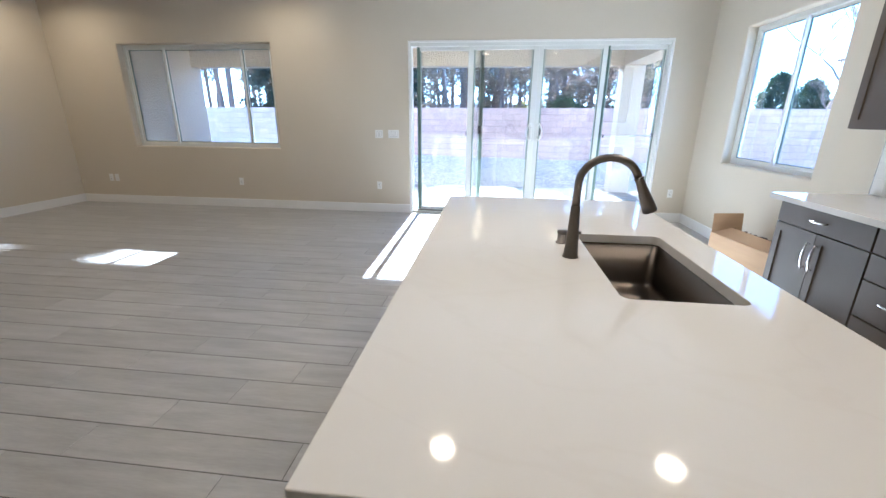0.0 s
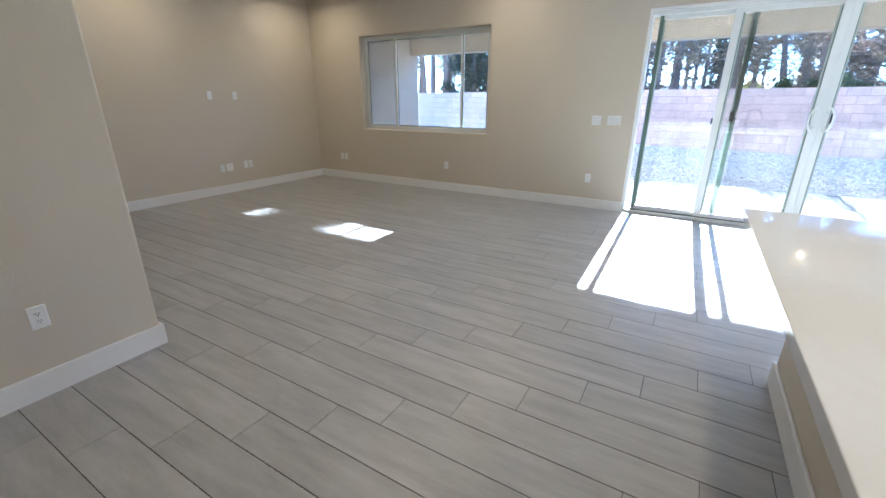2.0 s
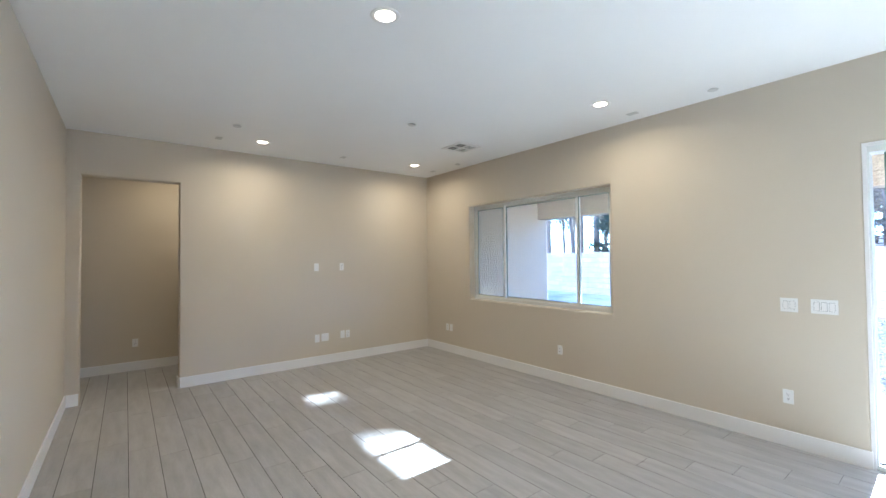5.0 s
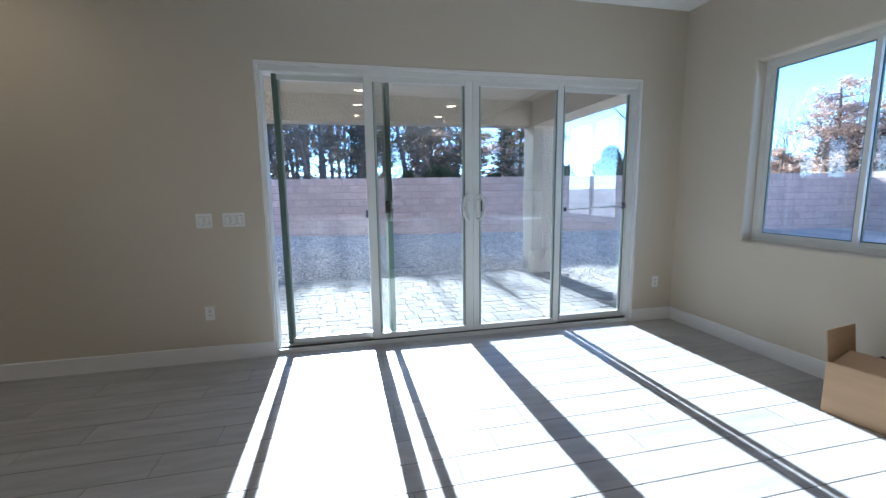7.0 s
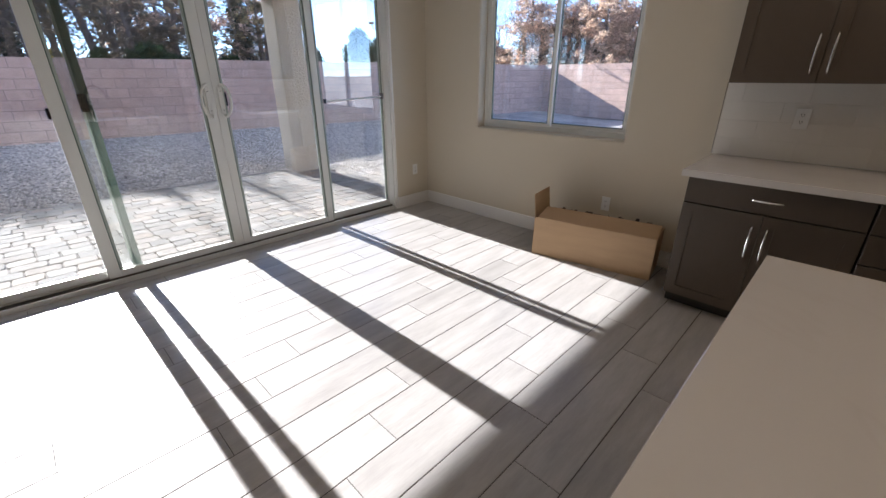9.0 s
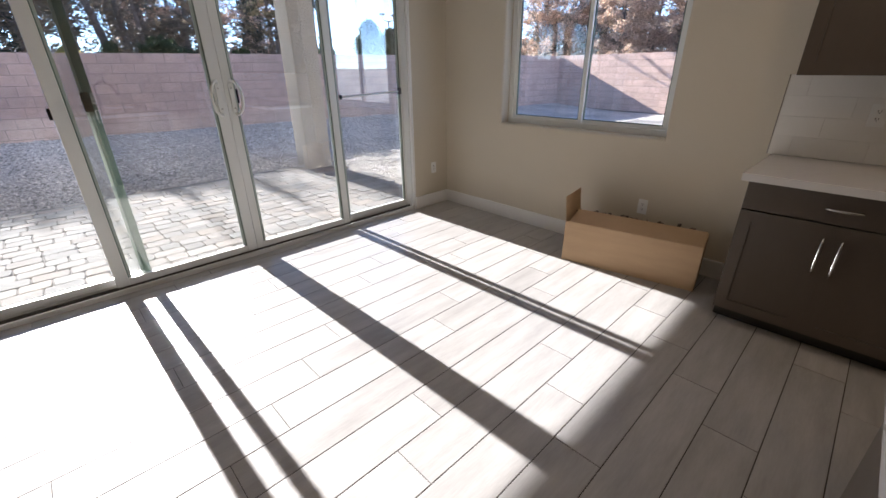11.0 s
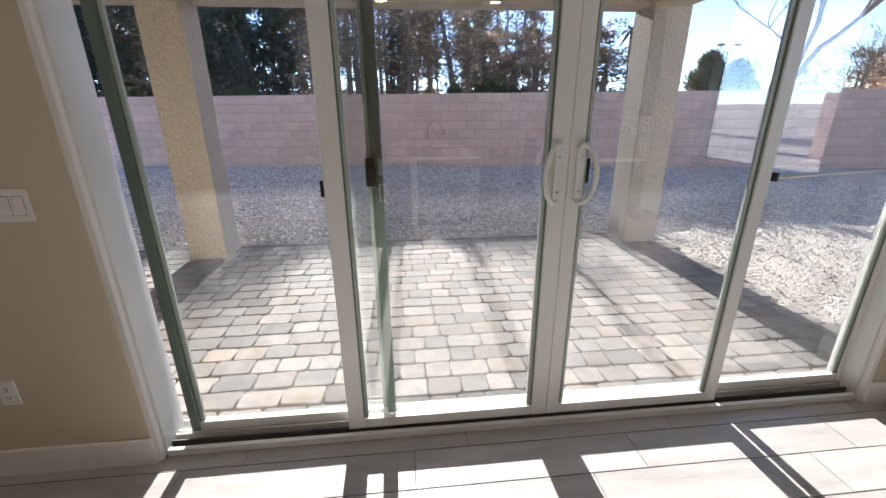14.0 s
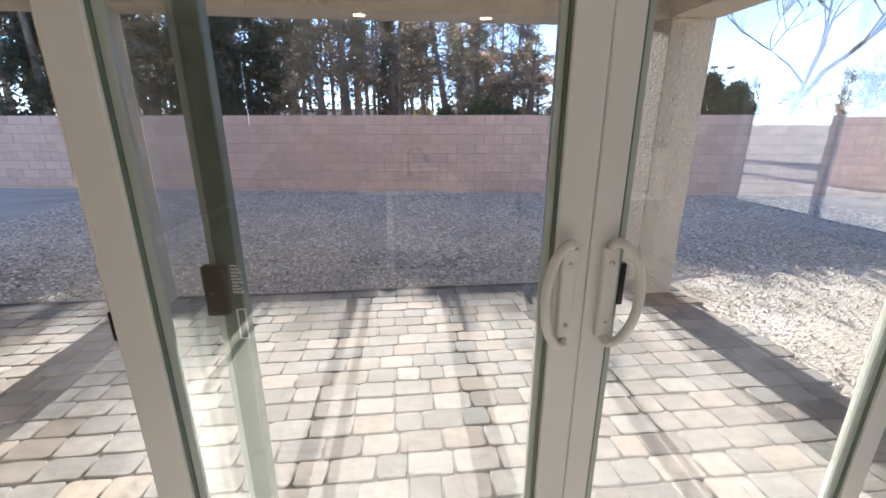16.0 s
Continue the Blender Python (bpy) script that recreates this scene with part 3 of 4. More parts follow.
for p, r in (((1, 1), (2, 1)), ((2, 1), (2, 2)), ((2, 2), (1, 2)), ((1, 2), (1, 1))):
    bm.faces.new([vt[(*p, 0)], vt[(*r, 0)], vt[(*r, 1)], vt[(*p, 1)]])
bmesh.ops.recalc_face_normals(bm, faces=bm.faces)
up = [e for e in bm.edges if e.is_manifold and abs(e.verts[0].co.x - e.verts[1].co.x) < 1e-5 and abs(e.verts[0].co.y - e.verts[1].co.y) < 1e-5 and SX0 - 0.01 < e.verts[0].co.x < SX1 + 0.01 and SY0 - 0.01 < e.verts[0].co.y < SY1 + 0.01]
bmesh.ops.bevel(bm, geom=up, offset=0.03, segments=5, affect="EDGES", profile=0.5)
hard = [e for e in bm.edges if len(e.link_faces) == 2 and e.calc_face_angle(0) > 1.2]
bmesh.ops.bevel(bm, geom=hard, offset=0.003, segments=2, affect="EDGES", profile=0.5)
solid("island_worktop", bm, M_QUARTZ, "polished white quartz island top with faint veins and a sink cut-out", "worktop")


def rounded_rect(x0, y0, x1, y1, r, seg=5):
    out = []
    for cx, cy, a0 in ((x1 - r, y1 - r, 0), (x0 + r, y1 - r, 90), (x0 + r, y0 + r, 180), (x1 - r, y0 + r, 270)):
        for i in range(seg + 1):
            a = radians(a0 + 90 * i / seg)
            out.append((cx + r * math.cos(a), cy + r * math.sin(a)))
    return out


def loft(rings, cap_last=True):
    bm = bmesh.new()
    vs = [[bm.verts.new(p) for p in ring] for ring in rings]
    for a, b in zip(vs, vs[1:]):
        for k in range(len(a)):
            f = bm.faces.new((a[k], a[(k + 1) % len(a)], b[(k + 1) % len(a)], b[k]))
            f.smooth = True
    if cap_last:
        bm.faces.new(vs[-1])
    return bm


sink = thing("sink", (0, 0, 0), "brushed steel undermount kitchen sink set in the island", "sink")
g = 0.004
rings = [[(x, y, CT - 0.041) for x, y in rounded_rect(SX0 - 0.012, SY0 - 0.012, SX1 + 0.012, SY1 + 0.012, 0.035)],
         [(x, y, CT - 0.042) for x, y in rounded_rect(SX0 - g, SY0 - g, SX1 + g, SY1 + g, 0.032)],
         [(x, y, CT - 0.22) for x, y in rounded_rect(SX0 - g, SY0 - g, SX1 + g, SY1 + g, 0.032)],
         [(x, y, CT - 0.245) for x, y in rounded_rect(SX0 + 0.012, SY0 + 0.012, SX1 - 0.012, SY1 - 0.012, 0.03)],
         [(x, y, CT - 0.252) for x, y in rounded_rect(-2.239, -4.743, -2.149, -4.653, 0.044)]]
part("basin", loft(rings), M_STEEL, sink)
dr = part("drain", turned([(0.045, 0.0), (0.05, 0.003), (0.04, 0.004), (0.036, -0.004), (0.012, -0.004), (0.010, 0.006), (0.0, 0.008)], 24), M_CHROME, sink, "round steel drain")
dr.location = (-2.194, -4.698, CT - 0.250)

fau = thing("faucet", (-2.46, -4.685, CT), "dark gunmetal gooseneck pull-down kitchen faucet", "faucet")
fau.scale = (0.97, 0.97, 0.97)
part("body", turned([(0.031, 0.0), (0.031, 0.004), (0.028, 0.008), (0.024, 0.06), (0.0195, 0.15), (0.017, 0.20), (0.0165, 0.205), (0.0, 0.206)], 28), M_GUN, fau)
pts = [(0, 0, 0.20), (0, 0, 0.25), (0.001, 0, 0.285)]
R = 0.108
for i in range(15):
    a = math.pi - (math.pi * 0.90) * i / 14
    pts.append((R + R * math.cos(a), 0, 0.285 + R * 0.92 * math.sin(a)))
part("neck", tube(bmesh.new(), pts, 0.0145, 16), M_GUN, fau)
end, prev = Vector(pts[-1]), Vector(pts[-2])
d = (end - prev).normalized()
tip = [end + d * s for s in (0.0, 0.008, 0.012, 0.045, 0.095, 0.135, 0.139)]
head = part("spray_head", tube(bmesh.new(), tip, [0.0165, 0.0165, 0.0155, 0.018, 0.0235, 0.0265, 0.024], 18), M_GUN, fau)
part("collar", tube(bmesh.new(), [end + d * 0.001, end + d * 0.005], 0.0172, 18), M_SLOT, head)
btn = thing("soap_dispenser", (-2.465, -4.50, CT), "dark gunmetal soap dispenser with a short spout behind the faucet", "soap dispenser")
part("base", turned([(0.025, 0), (0.025, 0.006), (0.019, 0.008), (0.019, 0.04), (0.0, 0.041)], 20), M_GUN, btn)
part("button", turned([(0.021, 0.041), (0.021, 0.054), (0.018, 0.057), (0.0, 0.057)], 20), M_GUN, btn)
part("spout", tube(bmesh.new(), [(0.015, 0, 0.047), (0.05, 0, 0.05), (0.075, 0, 0.046)], [0.009, 0.008, 0.007], 10), M_GUN, btn)


# ---- kitchen run on the east wall ----
def bar_pull(parent, at, length, upright):
    """An arched satin pull with two posts."""
    pts, rr = [], []
    for i in range(11):
        s = -1 + 0.2 * i
        h = 0.030 - 0.012 * s * s
        p = (-h, 0, s * length / 2) if upright else (-h, s * length / 2, 0)
        pts.append((at[0] + p[0], at[1] + p[1], at[2] + p[2]))
        rr.append(0.0075 - 0.0035 * s * s)
    h = part("handle", tube(bmesh.new(), pts, rr, 10), M_CHROME, parent, "satin nickel arched pull")
    for s in (-0.86, 0.86):
        q = (0, 0, s * length / 2) if upright else (0, s * length / 2, 0)
        c = Vector(at) + Vector(q)
        part("post", tube(bmesh.new(), [c, c + Vector((-0.022, 0, 0))], 0.005, 8), M_CHROME, h)


def shaker(name, y0, y1, z0, z1, x, parent, rail=0.06):
    """A framed door or drawer front, its face at x, towards the room."""
    d = 0.019
    bm = boxes((x, y0, z0, x + d, y0 + rail, z1), (x, y1 - rail, z0, x + d, y1, z1), (x, y0 + rail, z1 - rail, x + d, y1 - rail, z1), (x, y0 + rail, z0, x + d, y1 - rail, z0 + rail))
    f = part(name, bm, M_CAB, parent)
    part("panel", boxes((x + 0.009, y0 + rail, z0 + rail, x + d, y1 - rail, z1 - rail)), M_CAB, f)
    return f


def slab(name, y0, y1, z0, z1, x, parent):
    return part(name, bbox(x, y0, z0, x + 0.019, y1, z1, 0.002, 1), M_CAB, parent)


FX = -0.61


def base_unit(y1, y0, kind):
    u = thing("base_cabinet", (0, 0, 0), "dark espresso base cabinet with satin pulls under the white counter", "kitchen cabinet", "base cabinets along the wall")
    part("body", boxes((FX + 0.02, y0, 0.09, -0.002, y1, CT - 0.041)), M_CAB, u)
    part("kick", boxes((FX + 0.09, y0, 0.0, -0.02, y1, 0.089)), M_KICK, u)
    e = 0.003
    if kind == "doors":
        mid = (y0 + y1) / 2
        dr_ = slab("drawer", y0 + e, y1 - e, 0.712, CT - 0.046, FX, u)
        bar_pull(dr_, (FX, mid, 0.785), 0.145, False)
        for a, b, hy in ((y0 + e, mid - 0.002, mid - 0.035), (mid + 0.002, y1 - e, mid + 0.035)):
            dd = shaker("door", a, b, 0.095, 0.704, FX, u)
            bar_pull(dd, (FX, hy, 0.545), 0.19, True)
    else:
        for a, b in ((0.712, CT - 0.046), (0.555, 0.704), (0.33, 0.547), (0.095, 0.322)):
            dr_ = slab("drawer", y0 + e, y1 - e, a, b, FX, u)
            bar_pull(dr_, (FX, (y0 + y1) / 2, (a + b) / 2 + 0.02), 0.145, False)
    return u


base_unit(-2.915, -3.725, "doors")
base_unit(-3.732, -4.18, "drawers")
base_unit(-4.182, -5.0, "doors")
base_unit(-5.002, -5.9, "doors")
solid("counter_worktop", bev(boxes((FX - 0.08, -5.93, CT - 0.04, -0.002, -2.893, CT)), 0.003, 2), M_QUARTZ, "polished white quartz counter on dark cabinets", "worktop")


def wall_unit(y1, y0):
    u = thing("wall_cabinet", (0, 0, 0), "dark espresso wall cabinet with framed doors above the tiled backsplash", "kitchen cabinet", "wall cabinets")
    part("body", boxes((-0.312, y0, 1.371, -0.002, y1, 2.44)), M_CAB, u)
    mid = (y0 + y1) / 2
    for a, b, hy in ((y0 + 0.003, mid - 0.002, mid - 0.035), (mid + 0.002, y1 - 0.003, mid + 0.035)):
        dd = shaker("door", a, b, 1.375, 2.436, -0.333, u)
        bar_pull(dd, (-0.333, hy, 1.515), 0.19, True)


wall_unit(-2.937, -3.72)
wall_unit(-3.722, -4.56)
wall_unit(-4.562, -5.4)

# backsplash tiles, laid in staggered rows
splash = thing("backsplash", (0, 0, 0), "glossy white tiles in staggered rows behind the counter", "backsplash", kind="structure")
part("grout_bed", boxes((-0.0092, -5.9, CT + 0.001, -0.001, -2.875, 1.370)), material("pale_grout", (0.74, 0.72, 0.68), 0.9), splash)
part("edge_strip", boxes((-0.0115, -2.875, CT + 0.001, -0.0005, -2.869, 1.370)), M_CHROME, splash, "thin metal edge strip")
tile_mesh = {}
TH, TW = 0.1137, 0.335
for r in range(4):
    y = -2.877
    first = True
    while y > -5.88:
        w = TW * (0.29 if r % 3 == 0 else 0.63 if r % 3 == 1 else 0.95) if first else TW
        w = min(w, y + 5.9)
        first = False
        key = round(w, 3)
        if key not in tile_mesh:
            tile_mesh[key] = mesh_of("tile", bev(boxes((-0.0055, -w + 0.002, 0.001, 0.0, 0.0, TH - 0.001)), 0.0012, 1), M_TILE)
        t_ = new("tile", tile_mesh[key])
        t_.parent = splash
        t_.location = (-0.0055, y, CT + 0.0015 + r * TH)
        y -= w


# ---- outlets, switches and ceiling fittings ----
def duplex(at, rz, kind="outlet", gang=1, label=None):
    """A cover plate on a wall; its face looks along -y before the turn."""
    o = thing("wall_switch" if kind == "switch" else "wall_outlet" if kind == "outlet" else "wall_plate", at, label or {"outlet": "white duplex outlet on the beige wall", "switch": "white rocker switch plate on the beige wall", "blank": "white low-voltage plate on the beige wall"}[kind], {"outlet": "outlet", "switch": "switch", "blank": "wall plate"}[kind], rz=rz)
    w = 0.036 + 0.023 * (gang - 1)
    part("plate", bbox(-w, -0.006, -0.0585, w, -0.0005, 0.0585, 0.0025, 2), M_PLASTIC, o)
    for gi in range(gang):
        cx = (gi - (gang - 1) / 2) * 0.046
        if kind == "switch":
            bm = bmesh.new()
            v = box(bm, cx - 0.0165, -0.0085, -0.0335, cx + 0.0165, -0.0062, 0.0335)
            for q in v:
                if q.co.z > 0 and q.co.y < -0.008:
                    q.co.y += 0.0022
            part("rocker", bm, M_TRIM, o)
            # dark sheet draws the shaded gap round the rocker
            part("gap", boxes((cx - 0.018, -0.0063, -0.035, cx + 0.018, -0.0059, 0.035)), M_SLOT, o)
        elif kind == "outlet":
            for s in (-1, 1):
                f = part("socket", bbox(cx - 0.0145, -0.0085, s * 0.0195 - 0.0125, cx + 0.0145, -0.0061, s * 0.0195 + 0.0125, 0.001, 1), M_TRIM, o)
                # the shaded slots are dark plates on the face, not openings
                part("slots", boxes((cx - 0.0075, -0.0089, s * 0.0195 - 0.002, cx - 0.0045, -0.0084, s * 0.0195 + 0.008), (cx + 0.0045, -0.0089, s * 0.0195 - 0.002, cx + 0.0075, -0.0084, s * 0.0195 + 0.007), (cx - 0.0025, -0.0089, s * 0.0195 - 0.010, cx + 0.0025, -0.0084, s * 0.0195 - 0.005)), M_SLOT, f)
        else:
            part("insert", bbox(cx - 0.012, -0.008, -0.03, cx + 0.012, -0.0061, 0.03, 0.001, 1), M_TRIM, o)
    return o


for x in (-9.104, -9.0):
    duplex((x, 0, 0.42), 0, "outlet" if x < -9.1 else "blank")
duplex((-6.781, 0, 0.416), 0)
duplex((-4.495, 0, 0.415), 0)
duplex((-0.208, 0, 0.416), 0)
duplex((-4.473, 0, 1.184), 0, "switch", 2)
duplex((-4.252, 0, 1.186), 0, "switch", 3, "white three-gang rocker switch plate beside the glass door")
duplex((0, -2.196, 0.411), -90)
duplex((-0.011, -3.296, 1.169), -90)
duplex((WEST, -2.094, 1.488), 90, "blank")
duplex((WEST, -1.683, 1.489), 90)
duplex((WEST, -2.085, 0.398), 90, "blank")
duplex((WEST, -1.961, 0.403), 90, "blank", 2)
duplex((WEST, -1.673, 0.414), 90, "blank")
duplex((WEST, -1.585, 0.413), 90)
duplex((-5.91, -5.432, 0.413), 90)
duplex((-5.91, -5.605, 1.165), 90, "switch", 1)
duplex((-11.13, -4.291, 0.404), 90)


def downlight(x, y, z, power, glow=M_LAMP, group="recessed ceiling lights", label="white recessed ceiling light, switched on with a warm glow"):
    o = thing("ceiling_light", (x, y, z), label, "ceiling light", group)
    part("trim_ring", turned([(0.062, -0.001), (0.066, -0.006), (0.088, -0.006), (0.092, -0.0005), (0.062, -0.0005)], 32), M_TRIM, o)
    part("diffuser", turned([(0.0, -0.0035), (0.0615, -0.0035), (0.0615, -0.001), (0.0, -0.001)], 32), glow, o, "glowing diffuser")
    if power:
        l = bpy.data.lights.new("downlight", "AREA")
        l.shape, l.size, l.energy, l.color, l.spread = "DISK", 0.18, power, (1.0, 0.74, 0.47), radians(165)
        lo = new("downlight", l)
        lo.location = (x, y, z - 0.012)


for x, y in ((-8.985, -3.051), (-8.968, -0.751), (-5.715, -0.741), (-5.694, -3.157), (-3.085, -3.42), (-1.233, -3.40), (-3.085, -4.6), (-1.233, -4.6), (-3.085, -5.8), (-1.233, -5.8)):
    downlight(x, y, CEIL, 0.34)
downlight(-10.35, -3.75, CEIL, 0.3)
for i, (x, y) in enumerate(((-8.47, -3.44), (-7.30, -1.90), (-4.91, -0.25), (-8.48, -0.26))):
    o = thing("sprinkler_cover", (x, y, CEIL), "small white round ceiling cover", "sprinkler", "ceiling covers")
    part("disc", turned([(0.0, -0.014), (0.038, -0.014), (0.043, -0.010), (0.043, -0.007), (0.030, -0.0065), (0.030, -0.0005)], 24), M_COVER, o)
for x, y in ((-9.11, -3.52), (-9.12, -1.90), (-5.66, -0.23), (-9.15, -0.25)):
    o = thing("ceiling_speaker_plate", (x, y, CEIL), "small white plate on the ceiling", "ceiling plate", "ceiling plates")
    part("plate", bbox(-0.055, -0.035, -0.006, 0.055, 0.035, -0.0005, 0.002, 1), M_COVER, o)
vent = thing("ceiling_vent", (-7.704, -0.841, CEIL), "white square ceiling air vent with angled slats", "air vent")
part("frame", boxes((-0.19, -0.19, -0.012, 0.19, -0.15, -0.0005), (-0.19, 0.15, -0.012, 0.19, 0.19, -0.0005), (-0.19, -0.15, -0.012, -0.15, 0.15, -0.0005), (0.15, -0.15, -0.012, 0.19, 0.15, -0.0005), (-0.01, -0.15, -0.012, 0.01, 0.15, -0.003), (-0.15, -0.008, -0.012, -0.01, 0.008, -0.003), (0.01, -0.008, -0.012, 0.15, 0.008, -0.003)), M_TRIM, vent)
# flat dark sheet; the shade between the slats is put into its colour
part("backing", boxes((-0.15, -0.15, -0.002, 0.15, 0.15, -0.0004)), M_SLOT, vent, "dark sheet for the shade behind the slats")
for i in range(4):
    for sx in (-1, 1):
        for sy in (-1, 1):
            s = part("slat", boxes((-0.064, -0.0008, -0.005, 0.064, 0.0008, 0.004)), M_TRIM, vent)
            s.matrix_local = pose(sx * 0.08, sy * (0.028 + 0.033 * i), -0.007, 48 * sy)

# ---- the cardboard box ----
bx = thing("cardboard_box", (-0.405, -2.282, 0.0), "long open brown cardboard box leaning by the wall, one flap up", "cardboard box", rz=9.8)
L2, D, Hh, th = 0.468, 0.33, 0.325, 0.006
part("front", bbox(-0.01, -L2, 0.0, -0.01 + th, L2, Hh, 0.0015, 1), M_CARD, bx)
part("back", bbox(D, -L2, 0.0, D + th, L2, Hh - 0.01, 0.0015, 1), M_CARD, bx)
part("bottom", boxes((-0.003, -L2 + 0.002, 0.001, D - 0.001, L2 - 0.002, 0.007)), M_CARD, bx)
part("end", bbox(-0.003, L2 - th, 0.008, D - 0.001, L2, Hh - 0.003, 0.001, 1), M_CARD, bx)
part("end", bbox(-0.003, -L2, 0.008, D - 0.001, -L2 + th, Hh - 0.003, 0.001, 1), M_CARD, bx)
fl = part("flap", bbox(0.0, -L2 + 0.004, 0.0, 0.20, L2 - 0.03, 0.005, 0.0012, 1), M_CARD, bx, "long top flap folded inwards")
fl.matrix_local = pose(-0.006, 0, Hh, 0, -13, 0)
fl = part("flap", bbox(0.0, 0.0, 0.0, 0.32, 0.005, 0.195, 0.0012, 1), M_CARD, bx, "short end flap standing up")
fl.matrix_local = pose(0.0, L2 - 0.004, Hh - 0.004, -6, 0, 0)
fl = part("flap", bbox(0.0, 0.0, 0.0, 0.20, 0.15, 0.005, 0.0012, 1), M_CARD, bx, "short end flap folded down")
fl.matrix_local = pose(0.05, -L2 + 0.01, Hh - 0.03, -20, 0, 0)
bm = bmesh.new()
rnd = random.Random(4)
for i in range(46):
    y = -L2 + 0.05 + i * 0.0188
    h = Hh + 0.012 + 0.028 * rnd.random()
    x = 0.17 + 0.05 * rnd.random()
    vv = box(bm, x, y, 0.02, x + 0.035 + 0.03 * rnd.random(), y + 0.022, h)
    for q in vv[4:]:
        q.co.x += 0.03 * (rnd.random() - 0.5)
        q.co.z += 0.02 * (rnd.random() - 0.5)
part("packing", bm, M_CARDIN, bx, "crumpled dark packing")


# ---- patio ----
PZ = -0.05
solid("patio_ceiling", boxes((-9.5, 0.201, 2.85, 0.13, 2.93, 2.93)), M_SOFFIT, "tan stucco patio ceiling", "patio ceiling", kind="structure")
solid("patio_beam", boxes((-9.5, 2.93, 2.45, 0.13, 3.25, 3.36), (-0.275, 0.201, 2.45, 0.13, 2.93, 2.849)), M_STUCCO, "tan stucco patio beam", "beam", kind="structure")
solid("patio_fascia", boxes((0.0, 0.201, 2.935, 0.13, 2.929, 3.36), (-12.5, 3.251, 2.98, 0.7, 3.6, 3.38)), M_STUCCO, "tan stucco upper wall over the patio", "fascia", kind="structure")
solid("wing_wall", bev(boxes((-9.86, 0.201, PZ - 0.1, -9.5, 3.25, 3.36)), 0.012, 2), M_STUCCO, "tan stucco wing wall at the end of the patio", "wall", kind="structure")


def column(x0, x1, y0, y1):
    bm = boxes((x0, y0, PZ - 0.08, x1, y1, 2.449))
    bmesh.ops.subdivide_edges(bm, edges=[e for e in bm.edges if abs(e.verts[0].co.z - e.verts[1].co.z) > 1], cuts=24, use_grid_fill=True)
    bmesh.ops.bevel(bm, geom=[e for e in bm.edges if len(e.link_faces) == 2 and e.calc_face_angle(0) > 1.2], offset=0.014, segments=3, affect="EDGES", profile=0.5)
    for v in bm.verts:
        v.co.y += noise.noise(v.co * 6) * 0.004
    solid("patio_column", bm, M_STUCCO, "square tan stucco column carrying the patio roof", "column", "patio columns", kind="structure")


column(-0.28, 0.125, 2.86, 3.245)
column(-5.19, -4.80, 2.86, 3.245)

# ---- ground ----
GZ = -0.075


def ground_z(x, y):
    """The yard rises gently from the paving to the garden wall."""
    k = min(1.0, max(0.0, (y - 3.5) / 4.8))
    return GZ + 0.185 * k * k * (3 - 2 * k) + 0.018 * noise.noise(Vector((x * 0.7, y * 0.7, 0))) + 0.010 * noise.noise(Vector((x * 2.6, y * 2.6, 5)))


bm = bmesh.new()
nx, ny = 120, 70
grid = {}
for i in range(nx + 1):
    for j in range(ny + 1):
        x, y = -26 + 44 * i / nx, 0.3 + 16 * j / ny
        z = ground_z(x, y)
        if x < 0.4 and y < 3.5:
            z = min(z, PZ - 0.045)
        grid[(i, j)] = bm.verts.new((x, y, z))
for i in range(nx):
    for j in range(ny):
        f = bm.faces.new([grid[(i, j)], grid[(i + 1, j)], grid[(i + 1, j + 1)], grid[(i, j + 1)]])
        f.smooth = True
# the sheet reaches on to the horizon
ring = []
for x, y in ((-900, -900), (900, -900), (900, 900), (-900, 900)):
    ring.append(bm.verts.new((x, y, GZ - 0.05)))
ins = [bm.verts.new((x, y, GZ - 0.05)) for x, y in ((-26, 0.3), (18, 0.3), (18, 16.3), (-26, 16.3))]
for k in range(4):
    bm.faces.new([ring[k], ring[(k + 1) % 4], ins[(k + 1) % 4], ins[k]])
solid("ground", bm, M_GRAVEL, "bare desert yard of grey crushed gravel and pale dirt", "ground", kind="structure")


def dirt_patch(x0, x1, y0, y1, seed, sink_by=0.0):
    """A thin sheet of pale dirt with a ragged edge, over the gravel."""
    bm = bmesh.new()
    nx, ny = 70, 36
    g = {}
    for i in range(nx + 1):
        for j in range(ny + 1):
            x, y = x0 + (x1 - x0) * i / nx, y0 + (y1 - y0) * j / ny
            k = min(i, nx - i, j if y0 > 2.5 else 99, ny - j) / 6.0
            h = 0.030 * min(1.0, k) - 0.022 + 0.020 * noise.noise(Vector((x * 1.6, y * 1.6, seed))) + 0.008 * noise.noise(Vector((x * 6, y * 6, seed)))
            z = ground_z(x, y) + h
            g[(i, j)] = bm.verts.new((x, y, min(z - sink_by, PZ - 0.004)))
    for i in range(nx):
        for j in range(ny):
            bm.faces.new([g[(i, j)], g[(i + 1, j)], g[(i + 1, j + 1)], g[(i, j + 1)]]).smooth = True
    solid("ground_dirt", bm, M_DIRT, "pale sandy dirt at the edge of the paving", "dirt", kind="structure")


dirt_patch(0.20, 8.5, 0.25, 4.6, 3)
dirt_patch(-9.4, 1.2, 3.29, 4.7, 9, 0.008)


